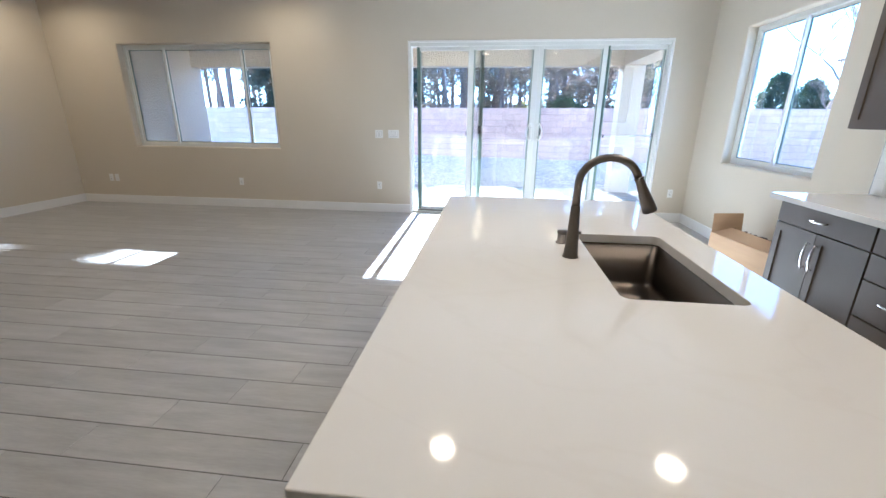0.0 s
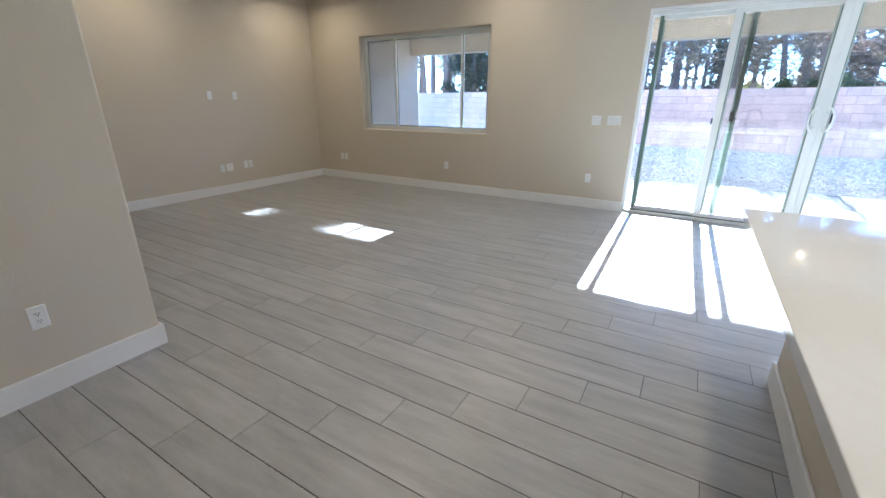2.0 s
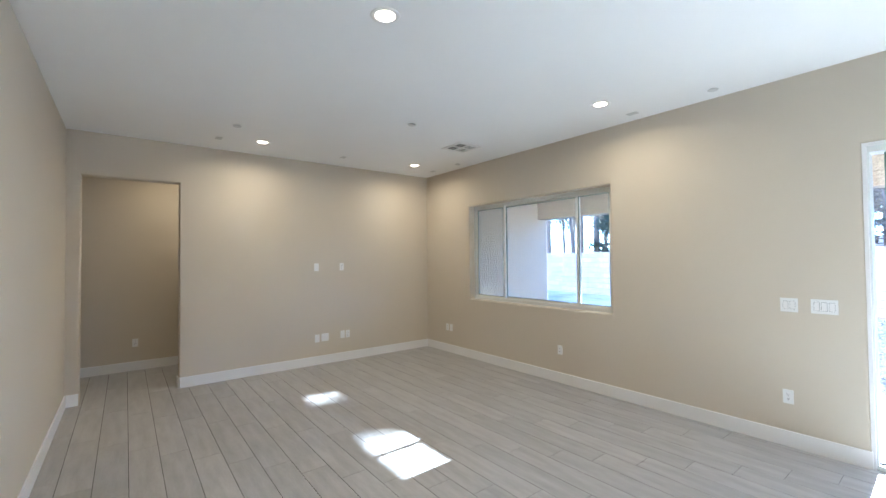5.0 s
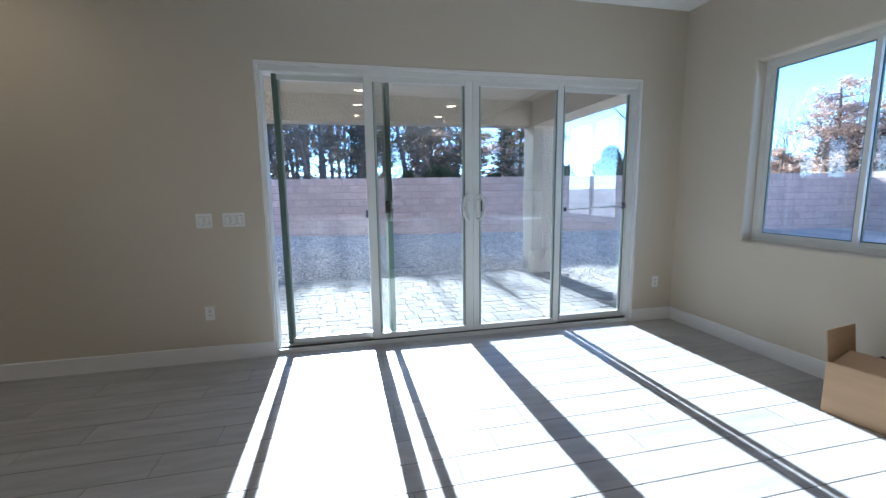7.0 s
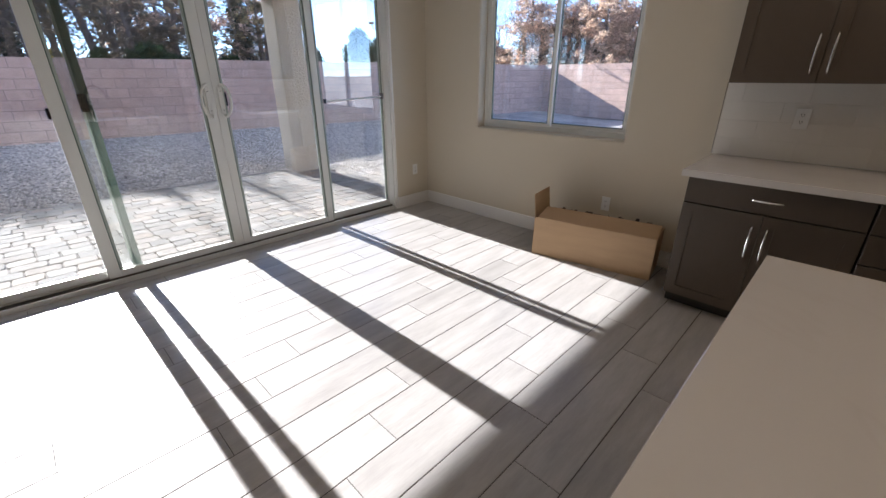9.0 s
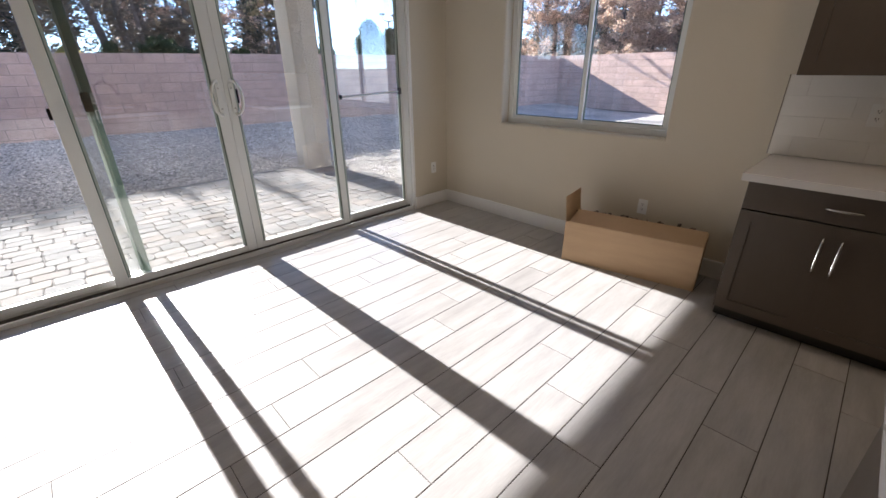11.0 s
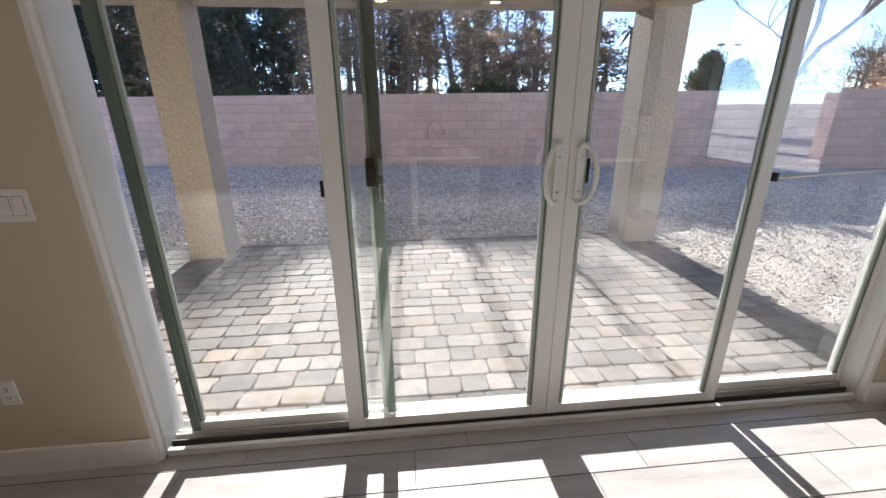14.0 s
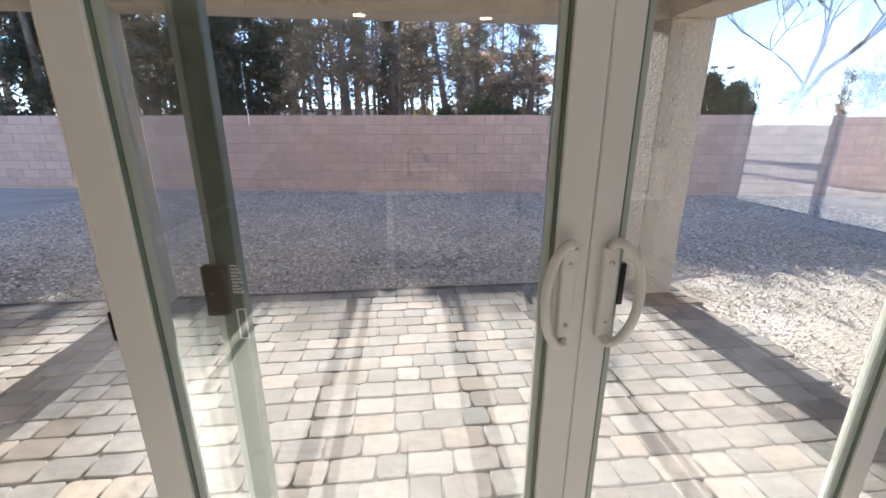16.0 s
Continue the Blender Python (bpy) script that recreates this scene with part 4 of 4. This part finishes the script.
def stone_cloud(name, count, area, smin, smax, seed, mat, label):
    rnd = random.Random(seed)
    verts, faces = [], []
    for _ in range(count):
        x, y = area(rnd)
        s = smin + (smax - smin) * rnd.random() ** 2
        z = ground_z(x, y) + s * 0.15 + (0.009 if y < 4.7 else 0.0)
        a = rnd.random() * 6.28
        o = len(verts)
        for k, (dx, dy, dz) in enumerate(((1, 0, 0), (0, 1, 0), (-1, 0, 0), (0, -1, 0), (0.1, 0.1, 1), (0, 0, -0.6))):
            r = s * (0.7 + 0.5 * rnd.random())
            ex, ey = dx * math.cos(a) - dy * math.sin(a), dx * math.sin(a) + dy * math.cos(a)
            verts.append((x + ex * r, y + ey * r * 0.8, z + dz * r * 0.6))
        for f in ((0, 1, 4), (1, 2, 4), (2, 3, 4), (3, 0, 4)):
            faces.append([o + q for q in f])
    me = bpy.data.meshes.new(name)
    me.from_pydata(verts, [], faces)
    me.materials.append(mat)
    return tagged(new(name, me), label, "gravel", kind="stuff")


stone_cloud("gravel", 110000, lambda r: (-9 + 15 * r.random(), 3.32 + 5.9 * r.random()), 0.007, 0.034, 3, M_STONE, "loose grey crushed gravel on the yard")
stone_cloud("gravel", 14000, lambda r: (-9 + 10 * r.random(), 3.30 + 1.5 * r.random() ** 1.6), 0.004, 0.016, 13, M_STONE, "fine pale gravel at the edge of the paving")
stone_cloud("gravel", 12000, lambda r: (0.2 + 6 * r.random(), 0.3 + 3.6 * r.random()), 0.005, 0.022, 5, M_STONE, "loose pale gravel on the sandy strip")

# ---- garden walls of concrete block ----
BH, BL, BD = 0.2032, 0.4064, 0.15
COURSES = 9


def block_wall(name, start, angle, length, label, near):
    """A block wall; the stretch of its own length given by near becomes single blocks."""
    w = thing(name, start, label, "garden wall", kind="structure", rz=angle)
    z0 = 0.03
    part("mortar", boxes((0, 0.008, -0.3, length, BD - 0.008, COURSES * BH + z0 - 0.006)), M_MORTAR, w)
    full = mesh_of("block", boxes((0.005, 0, 0.005, BL - 0.005, BD, BH - 0.004)), M_BLOCK)
    half = mesh_of("block", boxes((0.005, 0, 0.005, BL / 2 - 0.005, BD, BH - 0.004)), M_BLOCK)
    rest = bmesh.new()
    count = 0
    rnd = random.Random(8)
    for r in range(COURSES):
        x = 0.0
        if r % 2:
            box(rest, 0.005, 0, r * BH + 0.005 + z0, BL / 2 - 0.005, BD, r * BH + BH - 0.004 + z0)
            x = BL / 2
        while x + BL <= length:
            dy = (rnd.random() - 0.5) * 0.007
            if near[0] < x < near[1] and count < 300:
                o = new("block", full)
                o.parent = w
                o.location = (x, dy, r * BH + z0)
                count += 1
            else:
                box(rest, x + 0.005, dy, r * BH + 0.005 + z0, x + BL - 0.005, BD + dy, r * BH + BH - 0.004 + z0)
            x += BL
        if length - x > 0.03:
            box(rest, x + 0.005, 0, r * BH + 0.005 + z0, length - 0.002, BD, r * BH + BH - 0.004 + z0)
    tagged(part("blocks", rest, M_BLOCK, w), kind="stuff")
    return w


ANG = -9.5
ca, sa = math.cos(radians(ANG)), math.sin(radians(ANG))
CORNER = (12.3, 6.19)
LEN = 40.0
block_wall("garden_wall", (CORNER[0] - LEN * ca, CORNER[1] - LEN * sa, GZ), ANG, LEN, "long pinkish concrete block wall at the end of the yard", (LEN - 21.5, LEN - 6.5))
block_wall("garden_wall_side", (CORNER[0] + 16.3 * sa + 0.16, CORNER[1] - 16.3 * ca, GZ), 90 + ANG, 16.66, "pinkish concrete block wall along the side yard", (8.0, 16.2))


# ---- trees beyond the wall ----
def leaf_cloud(centres, per, spread, size, rnd, long=2.2):
    """Many small leaf blades round each centre."""
    verts, faces = [], []
    for c in centres:
        for _ in range(per):
            p = Vector(c[:3]) + Vector((rnd.gauss(0, 1), rnd.gauss(0, 1), rnd.gauss(0, 0.7))) * spread * c[3]
            d = Vector((rnd.gauss(0, 1), rnd.gauss(0, 1), rnd.gauss(0, 1) + 0.3)).normalized()
            s = d.orthogonal().normalized() * size * (0.6 + 0.8 * rnd.random())
            d = d * size * long * (0.6 + 0.8 * rnd.random())
            o = len(verts)
            verts += [p - s * 0.5, p + d * 0.5 - s * 0.6, p + d, p + d * 0.5 + s * 0.6]
            faces.append((o, o + 1, o + 2, o + 3))
    return verts, faces


def raw_part(name, vf, mat, parent, label=""):
    me = bpy.data.meshes.new(name)
    me.from_pydata([tuple(v) for v in vf[0]], [], vf[1])
    me.materials.append(mat)
    o = new(name, me)
    o.parent = parent
    return tagged(o, label)


def pine(seed, h, first, bare=0.0, leaf=None, bark=None, per=13, size=0.075, label="", name="pine_tree", limbs=34, reach=0.22, r0=0.17):
    """A conifer: a long bare trunk, thin limbs and an airy, uneven crown."""
    rnd = random.Random(seed)
    t = thing(name, (0, 0, GZ), label, "tree", "trees beyond the wall")
    bm = bmesh.new()
    lean = (rnd.gauss(0, 0.03), rnd.gauss(0, 0.03))
    def spine(z):
        k = z / h
        return Vector((lean[0] * z + 0.10 * math.sin(3 * k + seed), lean[1] * z + 0.08 * math.sin(4 * k + 2 * seed), z))
    pts = [spine(h * i / 12) for i in range(13)]
    tube(bm, pts, [r0 * (1 - 0.85 * i / 12) + 0.012 for i in range(13)], 9)
    centres = []
    for i in range(limbs):
        k = first + (0.97 - first) * (i + rnd.random()) / limbs
        a = rnd.random() * 6.28
        rc = h * reach * (1.15 - 0.85 * k) * (0.55 + 0.7 * rnd.random())
        p0 = spine(h * k)
        ps = [p0]
        for s in (0.35, 0.7, 1.0):
            ps.append(p0 + Vector((math.cos(a + 0.3 * s) * rc * s, math.sin(a + 0.3 * s) * rc * s, rc * (0.25 * s + 0.10 * rnd.gauss(0, 1)))))
        tube(bm, ps, [0.032, 0.022, 0.013, 0.006], 5)
        if rnd.random() < bare:
            continue
        for s in (1, 2, 2, 3, 3):
            q = ps[s] + Vector((rnd.gauss(0, 1), rnd.gauss(0, 1), rnd.gauss(0, 0.6))) * rc * 0.16
            centres.append((q.x, q.y, q.z, 0.6 + 0.7 * rnd.random()))
    part("trunk", bm, bark or M_BARK, t)
    raw_part("crown", leaf_cloud(centres, per, h * 0.020, size, rnd), leaf or M_NEEDLE, t)
    return t


def cypress(h, r, seed):
    rnd = random.Random(seed)
    t = thing("cypress_tree", (0, 0, GZ), "tall narrow dark green columnar cypress", "tree", "cypresses")
    part("trunk", tube(bmesh.new(), [(0, 0, 0), (0, 0, h * 0.5), (0, 0, h * 0.9)], [0.09, 0.06, 0.02], 8), M_BARK, t)
    cs = []
    for i in range(520):
        k = rnd.random()
        rr = r * (0.45 + 0.55 * min(1, k * 6)) * (1 - k ** 3.2) ** 0.7 * (0.75 + 0.3 * rnd.random())
        a = rnd.random() * 6.28
        cs.append((rr * math.cos(a), rr * math.sin(a), 0.15 + k * (h - 0.2), 0.6))
    raw_part("crown", leaf_cloud(cs, 14, 0.11, 0.045, rnd, 3.0), M_CYPRESS, t)
    return t


def shrub(h, r, seed, mat, label, name="shrub"):
    rnd = random.Random(seed)
    t = thing(name, (0, 0, GZ), label, "shrub", "shrubs beyond the wall")
    bm = bmesh.new()
    for i in range(7):
        a = i * 0.9
        tube(bm, [(0, 0, 0), (0.4 * r * math.cos(a), 0.4 * r * math.sin(a), h * 0.5), (0.6 * r * math.cos(a), 0.6 * r * math.sin(a), h * 0.85)], [0.03, 0.02, 0.008], 6)
    part("trunk", bm, M_BARK, t)
    cs = []
    for i in range(300):
        d = Vector((rnd.gauss(0, 1), rnd.gauss(0, 1), rnd.gauss(0, 1))).normalized() * (0.72 + 0.34 * rnd.random())
        cs.append((d.x * r, d.y * r, h * 0.55 + d.z * h * 0.45, 0.8))
    raw_part("crown", leaf_cloud(cs, 26, 0.09, 0.05, rnd, 2.2), mat, t)
    return t


PL = "tall pine with a bare brown trunk and airy dark crown"
protos = [pine(11, 8.0, 0.36, 0.25, label=PL), pine(23, 9.0, 0.44, 0.3, label="tall pine with a bare trunk and thin brownish crown", leaf=M_NEEDLE2), pine(37, 7.5, 0.33, 0.15, label=PL, limbs=40), pine(41, 8.6, 0.42, 0.5, leaf=M_NEEDLE2, label="thin pine with few needles and bare limbs")]
rusty = [pine(51, 6.5, 0.12, 0.1, leaf=M_RUST, label="tree with dry pinkish leaves", name="dry_leaf_tree", per=40, size=0.06, limbs=42, reach=0.30, r0=0.10), pine(57, 7.0, 0.15, 0.6, leaf=M_RUST, bark=M_PALE, label="half-bare tree with sparse dry leaves", name="dry_leaf_tree", per=26, size=0.07, limbs=42, reach=0.32, r0=0.10)]
used = set()
rnd = random.Random(77)


def plant(proto, x, y, height_scale, rz, wide=1.0):
    """Moves the first of a kind into place and copies it for the rest."""
    m = pose(x, y, GZ + 0.15, 0, 0, rz) @ Matrix.Diagonal((wide, wide, height_scale, 1))
    if proto.name in used:
        c = copy_thing(proto, pose(x, y, GZ + 0.15, 0, 0, rz))
        c.scale = (wide, wide, height_scale)
    else:
        used.add(proto.name)
        proto.matrix_basis = m


def wall_y(x):
    return CORNER[1] + (x - CORNER[0]) * math.tan(radians(ANG))


# the low sun reaches the patio over the tops of the trees in front of it
spots = []
for i in range(106):
    x = -30 + 36.0 * ((i * 0.6180339) % 1.0)
    y = wall_y(x) + 3.0 + 34 * rnd.random() ** 1.25
    spots.append((x, y))
for i, (x, y) in enumerate(spots):
    pr = protos[i % 4]
    hh = {0: 8.0, 1: 9.0, 2: 7.5, 3: 8.6}[i % 4]
    want = 9 + 5.0 * rnd.random()
    if -13.0 < x < 8.5:
        want = min(want, SUN_TAN * (y - (3.0 if i % 9 and x < -0.5 else 3.7 if x >= -0.5 else 1.5)))
    plant(pr, x, y, want / hh, rnd.random() * 360, 0.75 + 0.4 * rnd.random())
dense = pine(61, 8.0, 0.15, 0.0, label="dense dark green pine added beyond the wall", per=34, limbs=50, reach=0.12, leaf=M_CYPRESS)
# the first four are added to keep the sun off part of the floor
plant(dense, -7.78, 13.5, 0.95, 40, 0.85)
plant(dense, -7.72, 16.0, 1.05, 160, 0.8)
plant(dense, -8.12, 15.0, 1.0, 250, 0.7)
plant(dense, -8.80, 14.4, 0.90, 320, 0.8)
plant(dense, -11.5, 15.5, 1.0, 10, 1.1)
plant(dense, -14.0, 14.5, 1.0, 100, 1.2)
cyp = cypress(5.6, 0.42, 3)
plant(cyp, -2.83, 18.0, 1.02, 0)
plant(cyp, 5.2, 18.0, 1.1, 120)
plant(cyp, -12.6, 14.0, 1.0, 220)
sh = shrub(2.15, 0.75, 5, M_SHRUB, "round green shrub showing over the wall")
for x, y, s, w in ((-0.15, 11.0, 0.98, 0.95), (0.55, 11.4, 0.88, 0.7), (-1.25, 11.2, 0.92, 0.4), (1.95, 10.8, 0.86, 0.7), (-7.3, 11.6, 0.9, 0.8), (-10.9, 12.4, 0.9, 0.9), (4.0, 10.5, 0.85, 0.8)):
    plant(sh, x, y, s, x * 77, w)


def conifer(h, r, seed):
    """A broad dark cone of foliage down to the ground."""
    rnd = random.Random(seed)
    t = thing("conifer", (0, 0, GZ), "dense dark green conifer beyond the wall", "tree", "conifers")
    part("trunk", tube(bmesh.new(), [(0, 0, 0), (0, 0, h * 0.5), (0, 0, h * 0.9)], [0.12, 0.08, 0.02], 8), M_BARK, t)
    cs = []
    for i in range(1100):
        k = rnd.random() ** 1.3
        a = rnd.random() * 6.28
        rr = r * (1 - k) ** 0.6 * (0.62 + 0.45 * rnd.random() + 0.10 * math.sin(5 * a + 9 * k))
        cs.append((rr * math.cos(a), rr * math.sin(a), 0.1 + k * (h - 0.15), 0.8))
    raw_part("crown", leaf_cloud(cs, 16, 0.13, 0.06, rnd, 2.6), M_CONIFER, t)
    return t


con = conifer(3.6, 1.5, 9)
plant(con, 11.1, 17.2, 1.0, 0)
plant(con, 13.2, 18.0, 0.92, 70, 0.95)
plant(con, 9.2, 18.6, 0.72, 130, 0.7)
for i in range(74):
    x, y = 14.4 + 10 * rnd.random(), -7 + 25 * ((i * 0.618) % 1.0)
    tall = 1.5 + (0.095 + 0.055 * rnd.random()) * (x + 2.4) if y < 9.5 else 2.6 + 1.3 * rnd.random()
    pr, hh = ((rusty[0], 6.5), (rusty[1], 7.0), (rusty[0], 6.5), (protos[2], 7.5))[i % 4]
    plant(pr, x, y, tall / hh, rnd.random() * 360, 0.6 + 0.3 * rnd.random())
for i in range(22):
    plant(rusty[i % 2], 13.8 + 1.6 * rnd.random(), -9 + 0.85 * i, 0.62 + 0.15 * rnd.random(), rnd.random() * 360, 0.7 + 0.25 * rnd.random())
for i in range(5):
    plant(rusty[i % 2], 1.5 + 1.1 * i, 17.5 + 3 * rnd.random(), 0.62 + 0.2 * rnd.random(), rnd.random() * 360, 0.9)


def bare_tree(seed, h):
    """A leafless tree with forking limbs."""
    rnd = random.Random(seed)
    t = thing("bare_tree", (0, 0, GZ), "leafless tree with pale forking branches", "tree")
    bm = bmesh.new()
    def grow(p, d, l, r, depth):
        ps = [p]
        for s in range(4):
            d = (d + Vector((rnd.gauss(0, 0.10), rnd.gauss(0, 0.10), 0.05))).normalized()
            ps.append(ps[-1] + d * l / 4)
        tube(bm, ps, [r * (1 - 0.09 * s) for s in range(5)], 7 if depth < 3 else 4)
        if depth < 6:
            for _ in range(2 if depth < 1 else 3):
                a = Vector((rnd.gauss(0, 1), rnd.gauss(0, 1), rnd.gauss(0, 0.6)))
                grow(ps[-1] if rnd.random() < 0.6 else ps[2], (d + a * 0.55).normalized(), l * (0.62 + 0.2 * rnd.random()), r * 0.6, depth + 1)
    grow(Vector((0, 0, 0)), Vector((0.1, 0, 1)), h * 0.36, 0.13, 0)
    part("trunk", bm, M_PALE, t)
    return t


bt = bare_tree(5, 9.0)
plant(bt, 9.45, 12.0, 1.0, 20)
for x, y, s, rz in ((14.0, 13.5, 0.55, 80), (15.5, 11.0, 0.62, 150), (13.0, 15.0, 0.5, 230), (17.0, 9.0, 0.7, 300), (16.0, 15.5, 0.6, 10), (14.6, 7.2, 0.6, 190)):
    plant(bt, x, y, s, rz, s)

# ---- far things between the trunks ----
tent = thing("play_tent", (-0.75, 28.0, GZ), "red and yellow peaked play tent far behind the wall", "tent")
part("wall", boxes((-0.95, -0.95, 0.0, 0.95, 0.95, 1.95)), M_RED, tent)
bm = turned([(1.25, 1.94), (0.72, 2.3), (0.06, 2.95), (0.0, 3.0)], 8)
part("roof", bm, M_YELLOW, tent, "yellow peaked roof")
far = thing("white_building", (-9.0, 42.0, GZ), "low white building far behind the trees", "building")
part("wall", boxes((-12, 0, 0, 9, 6, 2.9)), M_WHITEB, far)
part("roof", boxes((-12.3, -0.3, 2.905, 9.3, 6.3, 3.1)), M_WHITEB, far)
for i in range(9):
    part("window", boxes((-11 + 2.2 * i, -0.03, 1.2, -10.0 + 2.2 * i, -0.004, 2.2)), M_WINDARK, far)
pole = thing("light_pole", (37.5, 50.0, GZ), "tall twin-headed sports light pole", "light pole")
part("pole", tube(bmesh.new(), [(0, 0, 0), (0, 0, 7.6)], [0.12, 0.08], 8), M_BARK, pole)
part("arm", tube(bmesh.new(), [(-1.1, 0, 8.2), (-0.9, 0, 7.7), (0, 0, 7.5), (0.9, 0, 7.7), (1.1, 0, 8.2)], 0.06, 8), M_BARK, pole)
for s in (-1.1, 1.1):
    part("lamp_head", bbox(s - 0.3, -0.3, 8.2, s + 0.3, 0.3, 8.5, 0.05, 2), M_BARK, pole)


def palm(h, seed):
    rnd = random.Random(seed)
    t = thing("palm_tree", (0, 0, GZ), "tall thin palm far behind the wall", "tree", "palms")
    part("trunk", tube(bmesh.new(), [(0, 0, 0), (0.1, 0, h * 0.5), (0, 0, h)], [0.22, 0.17, 0.15], 8), M_BARK, t)
    vs, fs = [], []
    for i in range(46):
        a, e = rnd.random() * 6.28, rnd.uniform(-0.7, 1.2)
        l = 1.3 + 0.4 * rnd.random()
        pr_ = None
        for s in range(6):
            k = s / 5
            c = Vector((math.cos(a) * l * k * math.cos(e), math.sin(a) * l * k * math.cos(e), h + math.sin(e) * l * k - 0.8 * k * k))
            side = Vector((-math.sin(a), math.cos(a), 0)) * 0.16 * math.sin(math.pi * min(0.95, k + 0.1))
            o = len(vs)
            vs += [c - side, c + side]
            if s:
                fs.append((o - 2, o - 1, o + 1, o))
    raw_part("crown", (vs, fs), M_CYPRESS, t)
    return t


pm = palm(8.8, 2)
plant(pm, 22.1, 45.0, 1.0, 0)
plant(pm, 23.6, 46.0, 0.93, 90)

# ---- pavers ----
patio = thing("patio_paving", (0, 0, PZ), "tumbled concrete pavers in tan and grey on the patio", "paving", kind="structure")
part("sand_bed", boxes((-9.5, 0.201, -0.07, 0.19, 3.30, -0.014)), M_SAND, patio)


def paver_mesh(bm, x, y, w, d, rnd):
    """A tumbled paver with broken corners and worn, rounded rims."""
    cut = [(0.009 + 0.014 * rnd.random(), 0.008 + 0.012 * rnd.random()) for _ in range(4)]
    base = [(cut[0][0], 0), (w * 0.5, 0), (w - cut[1][0], 0), (w, cut[1][1]), (w, d * 0.5), (w, d - cut[2][1]),
            (w - cut[2][0], d), (w * 0.5, d), (cut[3][0], d), (0, d - cut[3][1]), (0, d * 0.5), (0, cut[0][1])]
    base = [(px + rnd.gauss(0, 0.0026), py + rnd.gauss(0, 0.0026)) for px, py in base]
    tx, ty, dz = rnd.gauss(0, 0.012), rnd.gauss(0, 0.014), rnd.gauss(0, 0.0012)
    def ring(inset, z):
        out = []
        for px, py in base:
            kx, ky = 1 - 2 * inset / w, 1 - 2 * inset / d
            qx, qy = w / 2 + (px - w / 2) * kx, d / 2 + (py - d / 2) * ky
            out.append(bm.verts.new((x + qx, y + qy, z + dz + tx * (qx - w / 2) + ty * (qy - d / 2))))
        return out
    a, b, c = ring(0.0026, -0.03), ring(0.0030, -0.007), ring(0.0095, 0.0)
    for p, q in ((a, b), (b, c)):
        for k in range(12):
            bm.faces.new((p[k], p[(k + 1) % 12], q[(k + 1) % 12], q[k])).smooth = True
    bm.faces.new(c)


rnd = random.Random(21)
protos_p = {}
rest = bmesh.new()
count = 0
PD = 0.158
row = 0
y = 0.215
while y + PD < 3.32:
    x = -9.48 + 0.1 * ((row * 0.37) % 1.0)
    while x < 0.13:
        w = rnd.choice((0.158, 0.237, 0.237, 0.237, 0.198))
        if -3.75 < x < -0.35 and count < 300:
            v = rnd.randrange(7)
            if (w, v) not in protos_p:
                b2 = bmesh.new()
                paver_mesh(b2, 0, 0, w, PD, rnd)
                protos_p[(w, v)] = mesh_of("paver", b2, M_PAVER)
            o = new("paver", protos_p[(w, v)])
            o.parent = patio
            o.location = (x, y + rnd.gauss(0, 0.0025), 0)
            count += 1
        else:
            paver_mesh(rest, x, y + rnd.gauss(0, 0.0025), w, PD, rnd)
        x += w
    y += PD
    row += 1
tagged(part("pavers", rest, M_PAVER, patio), kind="stuff")

# ---- floor planks ----
floor = thing("floor", (0, 0, 0), "grey wood-look plank tiles with dark grout lines", "floor", kind="structure")
part("grout_bed", boxes((-11.2, SOUTH - 0.1, -0.08, 0.0, 0.025, -0.0022)), M_GROUT, floor)
PW, PLEN, GAP, END = 0.2055, 1.02, 0.0021, 0.0013
plank = mesh_of("plank", bev(boxes((END, GAP, -0.012, PLEN - END, PW - GAP, 0.0)), 0.0012, 1), M_PLANK)
rest = bmesh.new()
count = 0
for k in range(-24, 24):
    y0 = -4.3825 + (k - 1) * PW
    y1 = y0 + PW
    if y0 < SOUTH or y0 > 0.02:
        continue
    off = -8.1605 + 0.2525 * k
    i0 = math.floor((-11.2 - off) / PLEN)
    for i in range(i0, i0 + 13):
        a, b = off + i * PLEN, off + (i + 1) * PLEN
        if a > 0 or b < -11.2:
            continue
        if b <= 0.0 and y1 <= 0.0 and y0 > -5.9 and a > -9.75 and count < 300:
            o = new("plank", plank)
            o.parent = floor
            o.location = (a, y0, 0)
            count += 1
        else:
            box(rest, max(a, -11.2) + END, y0 + GAP, -0.012, min(b, 0.0) - END, min(y1, 0.022) - GAP, 0.0)
tagged(part("planks", rest, M_PLANK, floor), kind="stuff")
